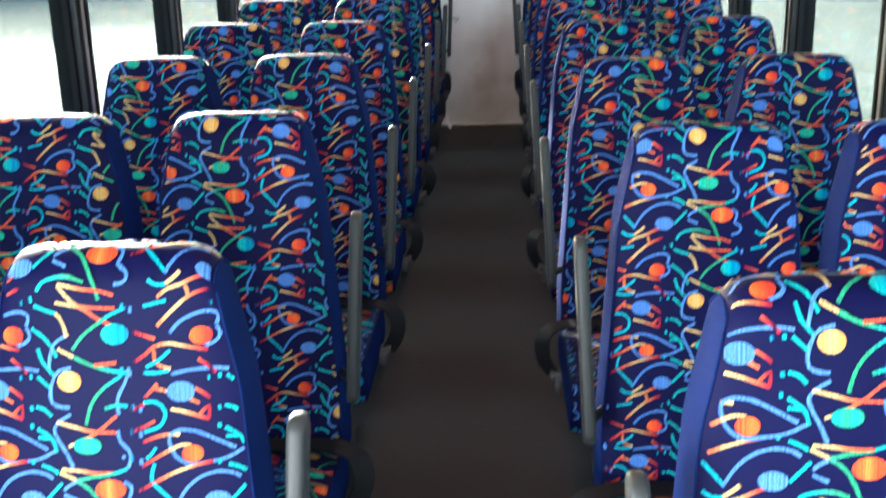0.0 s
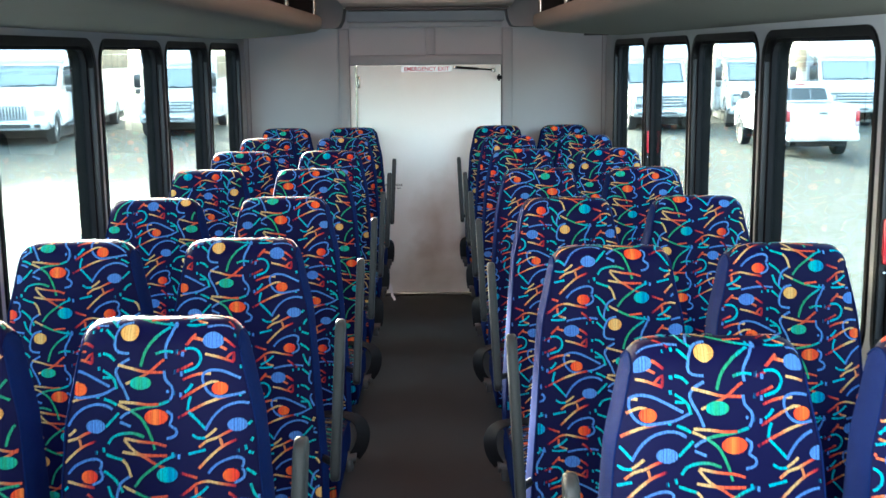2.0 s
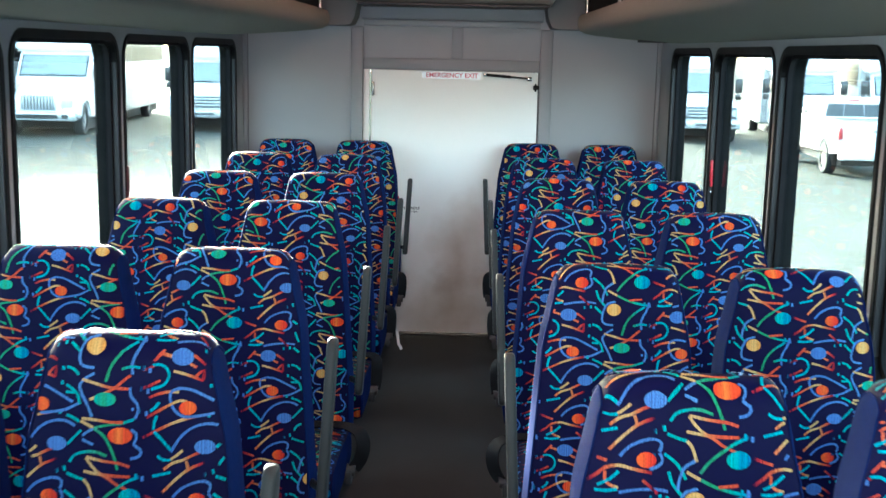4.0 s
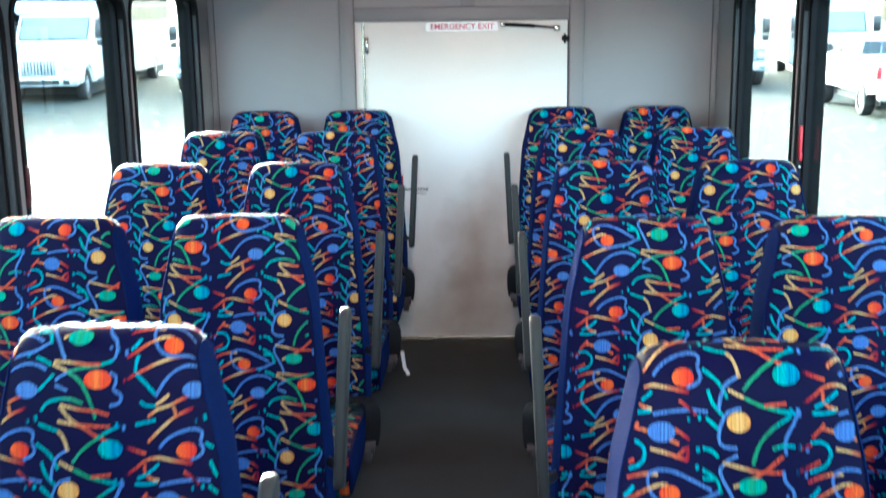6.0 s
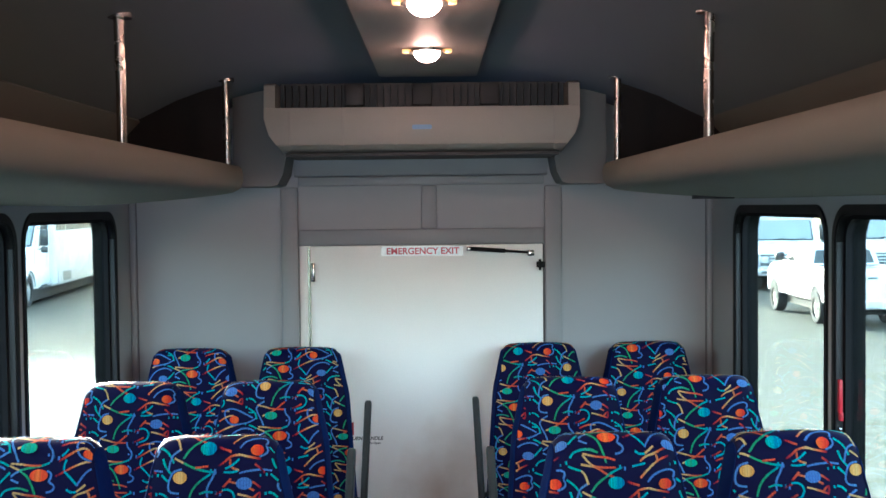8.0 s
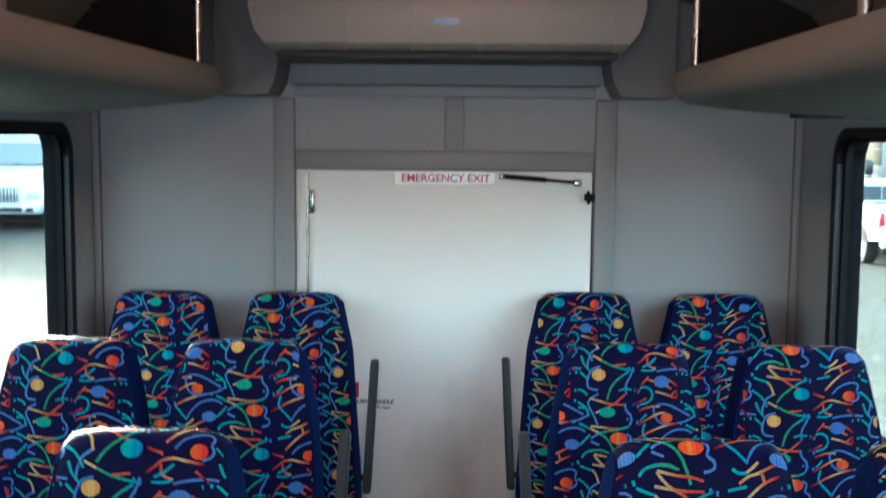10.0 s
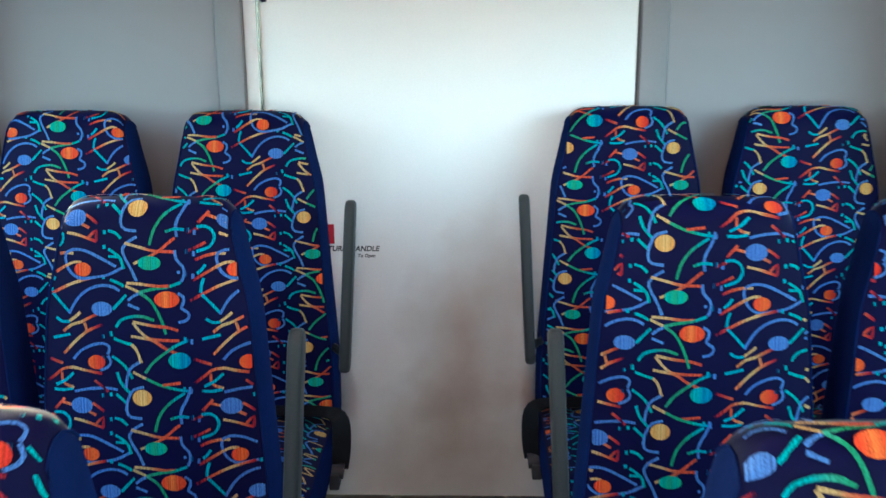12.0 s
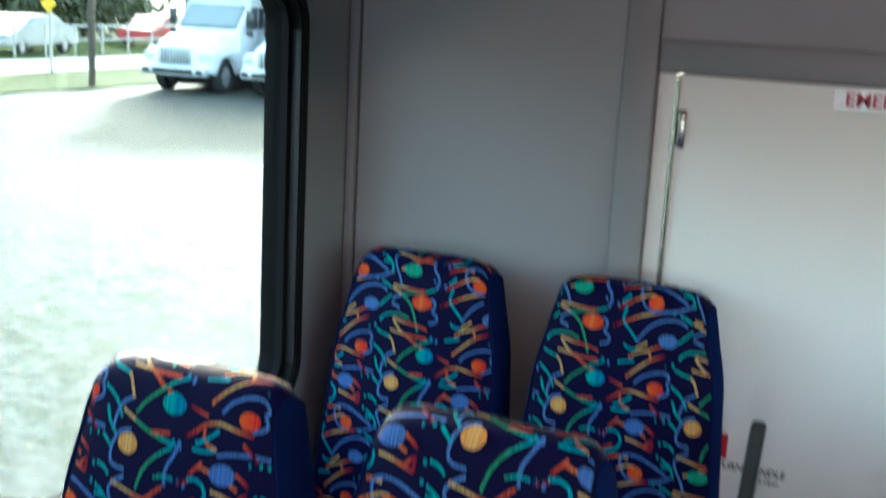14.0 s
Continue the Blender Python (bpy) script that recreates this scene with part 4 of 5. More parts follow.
def capsule(y0, z0, y1, z1, r, x0, x1, seg=8):
    d = Vector((y1 - y0, z1 - z0)).normalized()
    nrm = Vector((-d.y, d.x))
    out = []
    for c, sgn in ((Vector((y1, z1)), 1), (Vector((y0, z0)), -1)):
        for k in range(seg + 1):
            a = math.pi * k / seg
            out.append(tuple(c + sgn * (r * math.cos(a) * nrm * -1 + r * math.sin(a) * d)))
    bm = prism(out, "x", x0, x1)
    es = [e for e in bm.edges if abs(e.verts[0].co.x - e.verts[1].co.x) < 1e-6]
    bmesh.ops.bevel(bm, geom=es, offset=0.008, segments=3, affect="EDGES", profile=0.5)
    return bm


# parts shared by all benches; the aisle is on the +x side of m = 1
HALF = 0.2185
PAD_X = 0.213    # middle of a pad from the middle of its bench
SHARED = {}
for m_ in (-1, 1):
    e = m_ * (0.474 if m_ > 0 else 0.466)
    bm = capsule(-0.190, 0.550, -0.135, 0.902, 0.028, e - 0.0125, e + 0.0125)
    for v in bm.verts:
        v.co.x -= m_ * 0.020 * (0.93 - v.co.z) / 0.41
    SHARED["arm", m_] = mesh_of(bm, "armrest", "rubber")
    e -= m_ * 0.018
    SHARED["armpivot", m_] = mesh_of(tube(bmesh.new(), [(e - m_ * 0.004, -0.165, 0.556), (e - m_ * 0.02, -0.13, 0.552), (e - m_ * 0.045, -0.08, 0.545)], 0.010), "pivot", "web")
    bm = bmesh.new()
    box(bm, -HALF * 2 + 0.07, HALF * 2 - 0.07, -0.52, -0.48, 0.215, 0.256, 0.006)
    box(bm, -HALF * 2 + 0.07, HALF * 2 - 0.07, -0.22, -0.18, 0.215, 0.256, 0.006)
    SHARED["rail", m_] = mesh_of(bm, "seat_frame", "greysteel")
    SHARED["leg", m_] = mesh_of(boxed(m_ * 0.30 - 0.02, m_ * 0.30 + 0.02, -0.40, -0.31, 0.012, 0.25, 0.006), "leg", "greysteel")
    SHARED["foot", m_] = mesh_of(boxed(m_ * 0.30 - 0.035, m_ * 0.30 + 0.035, -0.56, -0.16, 0.0, 0.016, 0.005), "foot", "greysteel")
    SHARED["bracket", m_] = mesh_of(boxed(-m_ * 0.470, -m_ * 0.43, -0.56, -0.16, 0.15, 0.212, 0.006), "wall_bracket", "greysteel")
    a = m_ * (HALF * 2)

    def twist(t, m_=m_):
        k = min(1.0, max(0.0, (t - 0.62) / 0.22))
        return Vector((0.12 + 0.75 * k * m_, 1.0 - 0.55 * k, 0.12 * (1 - k)))
    for slack in (0.22, 0.9):
        q = m_ * slack
        across = [(a - m_ * 0.40, -0.150, 0.405), (a - m_ * 0.26, -0.185, 0.418), (a - m_ * 0.13, -0.195, 0.422), (a - m_ * 0.05, -0.200, 0.424), (a - m_ * 0.010, -0.206, 0.420), (a + q * 0.024, -0.214, 0.406), (a + q * 0.040, -0.224, 0.380), (a + q * 0.040, -0.232, 0.348), (a + q * 0.028, -0.240, 0.318), (a + q * 0.010, -0.245, 0.296)]
        SHARED["strap", m_, slack] = mesh_of(strap(curve_points(across, 0.010), 0.046, 0.0022, twist), "belt_strap", "web")
    bm = tube(bmesh.new(), [(a - m_ * 0.018, -0.247, 0.294), (a + m_ * 0.014, -0.247, 0.290)], 0.019, 14)
    box(bm, a - m_ * 0.02, a + m_ * 0.004, -0.27, -0.222, 0.250, 0.292, 0.004)
    SHARED["anchor", m_] = mesh_of(bm, "belt_anchor", "greysteel")
    SHARED["hinge", m_] = mesh_of(boxed(-HALF * 2 + 0.03, HALF * 2 - 0.03, -0.17, -0.11, 0.25, 0.37, 0.01), "back_bracket", "greysteel")


def bench(y, side, looks, group, dx=0.0):
    """A double seat; side -1 stands along the left wall, with its aisle end at +x."""
    m_ = -side
    top = tagged(empty("bus_seat", side * 0.6905 + dx, y, 0), "", "bus seat", group)
    tagged(top, "double bus seat in navy cloth with multicoloured squiggles and raised armrest")
    shared("seat_frame", SHARED["rail", m_], top, 0, "grey steel frame")
    shared("leg", SHARED["leg", m_], top)
    shared("foot", SHARED["foot", m_], top)
    shared("wall_bracket", SHARED["bracket", m_], top)
    shared("back_bracket", SHARED["hinge", m_], top)
    for k, x in enumerate((m_ * PAD_X, -m_ * PAD_X)):
        cut = back_pad.mesh("backrest", looks[k][0], looks[k][1] + 0.012)
        b = shared("backrest", cut, top, x, "navy backrest woven with orange, teal and blue squiggles")
        c = shared("seat_cushion", CUSHIONS[int(y * 7 + k) % 4], top, x)
        for s in (-1, 1):
            shared("side_panel", BACK_SIDE[s], b, 0, "plain navy velour side")
            shared("piping", WELT[s], b)
            shared("cushion_side", SEAT_SIDE[s], c)
    arm = shared("armrest", SHARED["arm", m_], top, 0, "dark grey rubber armrest folded up")
    shared("pivot", SHARED["armpivot", m_], arm)
    st = shared("belt_strap", SHARED["strap", m_, 0.22 if y > 5.8 else 0.9], top, 0, "black seat belt webbing")
    shared("belt_anchor", SHARED["anchor", m_], st, 0, "dark steel belt anchor")
    return top


# row by row from the rear: place, then how the cloth was cut for the aisle and the window seat
LEFT = [
    (7.856, (-0.097, -0.075), (-0.018, -0.059)), (7.031, (0.005, 0.010), (-0.050, -0.212)), (6.195, (-0.064, -0.232), (-0.012, -0.073)),
    (5.345, (-0.125, -0.086), (-0.127, -0.232)), (4.448, (-0.037, -0.081), (-0.133, 0.006)), (3.615, (-0.039, 0.017), (-0.071, -0.076)),
    (2.745, (-0.036, 0.018), (-0.110, -0.158)), (1.808, (-0.039, -0.149), (-0.015, -0.106))]
RIGHT = [
    (7.915, (-0.133, -0.228), (-0.097, -0.131)), (7.035, (-0.056, -0.253), (-0.067, -0.149)), (6.173, (-0.050, -0.150), (-0.106, -0.237)),
    (5.279, (0.017, -0.060), (-0.104, -0.068)), (4.352, (0.005, -0.222), (-0.094, -0.148)), (3.442, (0.017, -0.136), (0.016, -0.207)),
    (2.557, (-0.009, 0.017), (-0.014, -0.135)), (1.656, (-0.010, 0.061), (-0.09, -0.02))]
for y, *cuts in LEFT:
    bench(y, -1, cuts, "seats along the left wall", 0.05 if y < 2 else 0.013)
for y, *cuts in RIGHT:
    bench(y, 1, cuts, "seats along the right wall", 0.02 if y < 3 else -0.024 if y > 7.5 else -0.011)
bm = strap([(-0.205, 6.78, 0.325), (-0.200, 6.775, 0.29), (-0.196, 6.77, 0.262), (-0.187, 6.766, 0.250), (-0.182, 6.764, 0.238)], 0.013, 0.0006, Vector((1, 0, 0)))
tagged(finish("belt_tag", bm, "paper"), "white paper tag hanging from a seat belt", "tag")


# ---------------------------------------------------------------- outside
GROUND = -0.95


def ground_material():
    m, n, l, b = material("gravel_asphalt_painted_shade")
    co = n.new("ShaderNodeTexCoord")
    sep = n.new("ShaderNodeSeparateXYZ")
    l.new(co.outputs["Object"], sep.inputs[0])
    wob = n.new("ShaderNodeTexNoise")
    wob.inputs["Scale"].default_value, wob.inputs["Detail"].default_value = 0.25, 6
    l.new(co.outputs["Object"], wob.inputs["Vector"])
    fine = n.new("ShaderNodeTexNoise")
    fine.inputs["Scale"].default_value, fine.inputs["Detail"].default_value = 9, 8
    l.new(co.outputs["Object"], fine.inputs["Vector"])
    mul = n.new("ShaderNodeMath")
    mul.operation, mul.inputs[1].default_value = "MULTIPLY_ADD", 6.0
    l.new(wob.outputs["Fac"], mul.inputs[0])
    side = n.new("ShaderNodeMath")
    side.operation, side.inputs[1].default_value = "MULTIPLY_ADD", 0.1
    l.new(sep.outputs[0], side.inputs[0])
    l.new(sep.outputs[1], side.inputs[2])
    l.new(side.outputs[0], mul.inputs[2])
    # darker further off: the parked buses' shade painted in with the asphalt tone
    rng = n.new("ShaderNodeMapRange")
    rng.inputs[1].default_value, rng.inputs[2].default_value = 19.0, 27.0
    l.new(mul.outputs[0], rng.inputs[0])
    pale = ramp(n, [(0.34, (0.050, 0.058, 0.046)), (0.44, (0.085, 0.092, 0.082)), (0.65, (0.125, 0.132, 0.119))])
    dark = ramp(n, [(0.3, (0.040, 0.045, 0.039)), (0.7, (0.074, 0.081, 0.071))])
    l.new(fine.outputs["Fac"], pale.inputs[0])
    l.new(fine.outputs["Fac"], dark.inputs[0])
    mx = n.new("ShaderNodeMix")
    mx.data_type = "RGBA"
    l.new(rng.outputs[0], mx.inputs[0])
    l.new(pale.outputs[0], mx.inputs[6])
    l.new(dark.outputs[0], mx.inputs[7])
    weed = n.new("ShaderNodeTexNoise")
    weed.inputs["Scale"].default_value, weed.inputs["Detail"].default_value = 2.2, 9
    weed.inputs["Roughness"].default_value = 0.75
    l.new(co.outputs["Object"], weed.inputs["Vector"])
    spots = ramp(n, [(0.50, (0.0, 0.0, 0.0)), (0.58, (0.9, 0.9, 0.9))])
    l.new(weed.outputs["Fac"], spots.inputs[0])
    wm = n.new("ShaderNodeMix")
    wm.data_type = "RGBA"
    l.new(spots.outputs[0], wm.inputs[0])
    l.new(mx.outputs[2], wm.inputs[6])
    wm.inputs[7].default_value = (0.040, 0.050, 0.030, 1)
    l.new(wm.outputs[2], b.inputs["Base Color"])
    b.inputs["Roughness"].default_value = 0.85
    b.inputs["Specular IOR Level"].default_value = 0.2
    bp = n.new("ShaderNodeBump")
    bp.inputs["Strength"].default_value, bp.inputs["Distance"].default_value = 0.4, 0.03
    l.new(fine.outputs["Fac"], bp.inputs["Height"])
    l.new(bp.outputs[0], b.inputs["Normal"])
    return m


MAT["ground"] = ground_material()
MAT["carwhite"] = surface("white_vehicle_paint", (0.84, 0.85, 0.85), 0.28, vary=0.03, scale=1.5, fine=60, bump=0.0, coat=0.4)
MAT["tyre"] = surface("black_tyre", (0.025, 0.025, 0.026), 0.85, vary=0.2, scale=6, fine=90, bump=0.3)
MAT["rim"] = surface("pale_steel_rim", (0.55, 0.55, 0.55), 0.4, metal=0.6, vary=0.1, scale=6, fine=90, bump=0.05)
MAT["carglass"] = surface("tinted_vehicle_glass", (0.30, 0.345, 0.34), 0.30, vary=0.1, scale=2, fine=30, bump=0.0)
MAT["darkglass"] = surface("dark_vehicle_glass", (0.035, 0.040, 0.042), 0.40, vary=0.2, scale=2, fine=30, bump=0.0, spec=0.08)
MAT["rearglass"] = surface("smoked_vehicle_glass", (0.045, 0.055, 0.055), 0.1, vary=0.3, scale=3, fine=30, bump=0.0)
MAT["bluepaint"] = surface("faded_blue_paint", (0.22, 0.36, 0.50), 0.4, vary=0.08, scale=2, fine=60, bump=0.0)
MAT["palepaint"] = surface("pale_grey_paint", (0.50, 0.54, 0.55), 0.4, vary=0.06, scale=2, fine=60, bump=0.0)
MAT["silver"] = surface("silver_vehicle_paint", (0.36, 0.38, 0.39), 0.3, metal=0.3, vary=0.06, scale=2, fine=60, bump=0.0, coat=0.4)
MAT["grille"] = surface("dark_grille", (0.09, 0.10, 0.11), 0.45, vary=0.2, scale=8, fine=90, bump=0.0)
MAT["chrome"] = surface("grey_bumper", (0.62, 0.64, 0.65), 0.3, metal=0.5, vary=0.08, scale=5, fine=80, bump=0.0)
MAT["lampglass"] = surface("clear_lamp_lens", (0.6, 0.62, 0.63), 0.15, vary=0.05, scale=10, fine=90, bump=0.0)
MAT["taillight"] = surface("red_tail_lamp", (0.5, 0.02, 0.03), 0.2, vary=0.1, scale=10, fine=90, bump=0.0)
MAT["grass"] = surface("lawn", (0.036, 0.062, 0.008), 0.95, vary=0.45, scale=1.2, fine=40, bump=0.6, depth=0.02, spec=0.1)
MAT["darkpaint"] = surface("dark_vehicle_paint", (0.02, 0.022, 0.026), 0.3, vary=0.1, scale=2, fine=60, bump=0.0, coat=0.5)
MAT["concrete"] = surface("pale_concrete_pavement", (0.55, 0.54, 0.5), 0.9, vary=0.12, scale=1.5, fine=30, bump=0.2)
MAT["galv"] = surface("galvanised_steel", (0.42, 0.43, 0.43), 0.5, metal=0.7, vary=0.12, scale=6, fine=90, bump=0.05)
MAT["yellow"] = surface("yellow_sign_sheet", (0.75, 0.45, 0.02), 0.5, vary=0.06, scale=6, fine=90, bump=0.0)
MAT["hedge"] = surface("dark_foliage", (0.11, 0.118, 0.055), 0.8, vary=0.5, scale=3, fine=30, bump=0.5, depth=0.02)
MAT["brownwall"] = surface("brown_siding", (0.16, 0.11, 0.09), 0.8, vary=0.15, scale=2, fine=30, bump=0.2)
MAT["bark"] = surface("bark", (0.10, 0.075, 0.055), 0.9, vary=0.3, scale=6, fine=60, bump=0.5, depth=0.01)

bm = bmesh.new()
bmesh.ops.create_grid(bm, x_segments=8, y_segments=8, size=900, matrix=Matrix.Translation((0, 100, GROUND)))
tagged(finish("ground", bm, "ground", smooth=False), "pale gravel yard turning to grey asphalt with painted bus shade", "ground", kind="structure")


def wheel(parent, x, y, r, w, dirn):
    bm = bmesh.new()
    prof_ = [(r * 0.62, -w / 2), (r * 0.94, -w / 2), (r, -w / 2 + 0.03), (r, w / 2 - 0.03), (r * 0.94, w / 2), (r * 0.62, w / 2)]
    rings = []
    for k in range(28):
        a = 2 * math.pi * k / 28
        rings.append([bm.verts.new((x + d, y + q * math.cos(a), r + q * math.sin(a))) for q, d in prof_])
    for k in range(28):
        r0, r1 = rings[k], rings[(k + 1) % 28]
        for i in range(len(prof_)):
            j = (i + 1) % len(prof_)
            bm.faces.new((r0[i], r0[j], r1[j], r1[i]))
    bmesh.ops.recalc_face_normals(bm, faces=bm.faces)
    wh = part("wheel", bm, "tyre", parent, "black tyre on a steel rim")
    bm = bmesh.new()
    tube(bm, [(x - w * 0.35, y, r), (x + w * 0.35, y, r)], r * 0.63, 22)
    tube(bm, [(x + dirn * w * 0.30, y, r), (x + dirn * w * 0.5, y, r)], r * 0.24, 14)
    part("rim", bm, "rim", wh, "pale steel rim")


def mirror(parent, x, y, z, s):
    bm = bmesh.new()
    tube(bm, [(x, y, z - 0.25), (x + s * 0.20, y - 0.05, z - 0.2), (x + s * 0.22, y - 0.05, z + 0.3), (x, y + 0.05, z + 0.34)], 0.016, 6)
    box(bm, x + s * 0.10, x + s * 0.32, y - 0.14, y - 0.05, z - 0.14, z + 0.30, 0.035)
    box(bm, x + s * 0.12, x + s * 0.30, y - 0.13, y - 0.05, z - 0.34, z - 0.17, 0.03)
    part("mirror", bm, "darkpaint", parent, "dark door mirror on a tube bracket")


def arch(cy, r, y0, y1, z0, z1, n=10):
    """Side outline of a fender with a round wheel cut-out."""
    pts = [(y0, z0 + 0.10), (y0 + 0.03, z1 - 0.16), (y0 + 0.16, z1 - 0.02), (y0 + 0.45, z1), (y1, z1 + 0.02), (y1, z0)]
    return pts + [(cy + r * math.cos(math.pi * k / n), max(z0, 0.42 + r * math.sin(math.pi * k / n))) for k in range(n + 1)]


def sloped(y0, z0, y1, z1, lift, thick=0.02):
    """A thin slab lying on a slope in y and z."""
    d = Vector((y1 - y0, z1 - z0)).normalized()
    n_ = Vector((-d.y, d.x))
    a, b = Vector((y0, z0)), Vector((y1, z1))
    return [tuple(q) for q in (a + n_ * (lift + thick), b + n_ * (lift + thick), b + n_ * lift, a + n_ * lift)]


def shuttle(x, y, rz, label, length=8.0, hooded=False, width=2.35, cab_w=1.95, body_z=3.0, stripe=False, roof_sign=False, rear_axle=2.2):
    """A cutaway shuttle bus; its nose points along -y before turning."""
    v = tagged(empty("shuttle_bus", x, y, GROUND, rz), label, "bus", "vehicles parked in the yard")
    w, c = width / 2, cab_w / 2
    nose = 1.6 if hooded else 1.05
    axle = 0.98 if hooded else 0.85
    # hood: narrow and high between the fenders, or as wide as the cab
    hw = 0.66 if hooded else c - 0.05
    up = 0.16 if hooded else 0.0
    bm = bmesh.new()
    secs = [(0.02, hw * 0.93, 0.62, 1.12), (0.10, hw * 0.97, 0.58, 1.22), (nose * 0.5, hw + up * 0.4, 0.58, 1.33 + up * 0.7), (nose + 0.1, hw + (0.25 if hooded else 0.0), 0.58, 1.43 + up)]
    loops_ = []
    for yy, h_, z0, z1 in secs:
        o = [(h_, z0), (h_, z1 - 0.16), (h_ * 0.93, z1 - 0.05), (h_ * 0.6, z1), (0, z1 + 0.025), (-h_ * 0.6, z1), (-h_ * 0.93, z1 - 0.05), (-h_, z1 - 0.16), (-h_, z0)]
        loops_.append([bm.verts.new((px, yy, pz)) for px, pz in o])
    for r0, r1 in zip(loops_, loops_[1:]):
        for k in range(len(r0)):
            j = (k + 1) % len(r0)
            bm.faces.new((r0[k], r0[j], r1[j], r1[k]))
    bm.faces.new(loops_[0])
    bm.faces.new(loops_[-1])
    bmesh.ops.recalc_face_normals(bm, faces=bm.faces)
    part("hood", bm, "carwhite", v)
    for s in (-1, 1):
        f0 = 0.50 if hooded else c - 0.30
        bm = prism(arch(axle, 0.50, 0.10, nose + 0.55, 0.46, 1.10 if hooded else 1.16), "x", s * f0, s * (c + 0.04))
        es = [e for e in bm.edges if abs(e.verts[0].co.x - e.verts[1].co.x) < 1e-5 and abs(abs(e.verts[0].co.x) - c - 0.04) < 1e-4]
        bmesh.ops.bevel(bm, geom=es, offset=0.06, segments=2, affect="EDGES")
        part("fender", bm, "carwhite", v)
        part("wheel_well", boxed(s * 0.40, s * (c - 0.10), axle - 0.42, axle + 0.42, 0.5, 0.9), "tyre", v, smooth=False)
    # cab with its sloping screen
    slope = ((nose, 1.42 + up), (nose + 0.55, 2.08 + up))
    shell = [(nose - 0.02, 0.60), slope[0], slope[1], (nose + 0.66, 2.20 + up), (nose + 1.75, 2.26 + up), (nose + 1.75, 0.52), (nose + 0.3, 0.50)]
    bm = prism(shell, "x", -c, c)
    bmesh.ops.bevel(bm, geom=list(bm.edges), offset=0.045, segments=2, affect="EDGES")
    part("cab", bm, "carwhite", v)
    part("screen_seal", prism(sloped(nose + 0.035, 1.455 + up, nose + 0.535, 2.055 + up, 0.0, 0.010), "x", -c + 0.10, c - 0.10), "darkglass", v, smooth=False)
    ws_ = part("windscreen", prism(sloped(nose + 0.065, 1.49 + up, nose + 0.515, 2.03 + up, 0.002, 0.014), "x", -c + 0.14, c - 0.14), "carglass", v, "bluish windscreen")
    for q in (-0.35, 0.25):
        bm = tube(bmesh.new(), [(q, nose + 0.02, 1.46 + up), (q + 0.38, nose + 0.055, 1.53 + up)], 0.012, 5)
        part("wiper", bm, "darkglass", ws_)
    # front: grille, lamps, bumper
    g0, g1 = (0.74, 1.12) if hooded else (0.74, 1.08)
    gw = 0.44 if hooded else c - 0.12
    surround = part("grille", boxed(-gw - 0.03, gw + 0.03, -0.015, 0.12, g0 - 0.03, g1 + 0.03, 0.02), "chrome", v, "bright grille surround")
    part("opening", boxed(-gw + 0.01, gw - 0.01, -0.019, 0.0, g0, g1, 0.0), "grille", surround, smooth=False)
    if hooded:
        for k in range(10):
            q = (-gw + 0.05) + (2 * gw - 0.10) * k / 9
            part("bar", boxed(q - 0.018, q + 0.018, -0.040, -0.020, g0 + 0.005, g1 - 0.005, 0.006), "chrome", surround)
    else:
        for k in range(3):
            q = g0 + 0.075 + 0.095 * k
            part("bar", boxed(-gw + 0.26, gw - 0.26, -0.045, -0.020, q - 0.024, q + 0.024, 0.008), "chrome", surround)
    for s in (-1, 1):
        l0, l1 = (0.62, 0.92) if hooded else (gw - 0.24, gw - 0.01)
        part("headlight", boxed(s * l0, s * l1, 0.06 if hooded else -0.035, 0.2, 0.82, 1.02, 0.03), "lampglass", v)
        mirror(v, s * c, nose + 0.30, 1.62 + up, s)
        # cab door glass, split by a dark pillar
        part("cab_window", prism([(nose + 0.40, 1.46 + up), (nose + 0.70, 2.02 + up), (nose + 1.02, 2.04 + up), (nose + 1.02, 1.46 + up)], "x", s * (c - 0.002), s * (c + 0.012)), "darkglass", v, smooth=False)
        part("cab_window", boxed(s * (c - 0.002), s * (c + 0.012), nose + 1.08, nose + 1.42, 1.46 + up, 2.04 + up, 0.006), "darkglass", v, smooth=False)
        part("step", boxed(s * (c - 0.15), s * (c + 0.05), nose + 0.6, nose + 1.5, 0.40, 0.47, 0.01), "grille", v, smooth=False)
    bumper = part("bumper", boxed(-c + 0.02, c - 0.02, -0.14, 0.16, 0.44, 0.68, 0.05, 3), "chrome", v, "bright front bumper")
    wide = 0.56 if hooded else 0.40
    for q0, q1 in ((-0.84, -0.66), (-wide, wide), (0.66, 0.84)):
        part("air_intake", boxed(q0, q1, -0.147, -0.12, 0.50 if hooded else 0.52, 0.62 if hooded else 0.60, 0.01), "darkpaint" if hooded else "grille", bumper, smooth=False)
    # passenger body
    part("underbody", boxed(-w + 0.25, w - 0.25, 1.5, length - 0.4, 0.12, 0.5), "tyre", v, "black chassis under the floor", smooth=False)
    y0 = nose + 1.55
    part("body", boxed(-w, w, y0, length, 0.42, body_z, 0.10, 3), "carwhite", v)
    bm = prism([(nose + 0.48, 2.17 + up), (y0 + 0.02, 2.17 + up), (y0 + 0.02, body_z - 0.05), (nose + 0.95, body_z - 0.14), (nose + 0.60, body_z - 0.42)], "x", -w + 0.05, w - 0.05)
    bmesh.ops.bevel(bm, geom=list(bm.edges), offset=0.07, segments=2, affect="EDGES")
    part("roof_cap", bm, "carwhite", v)
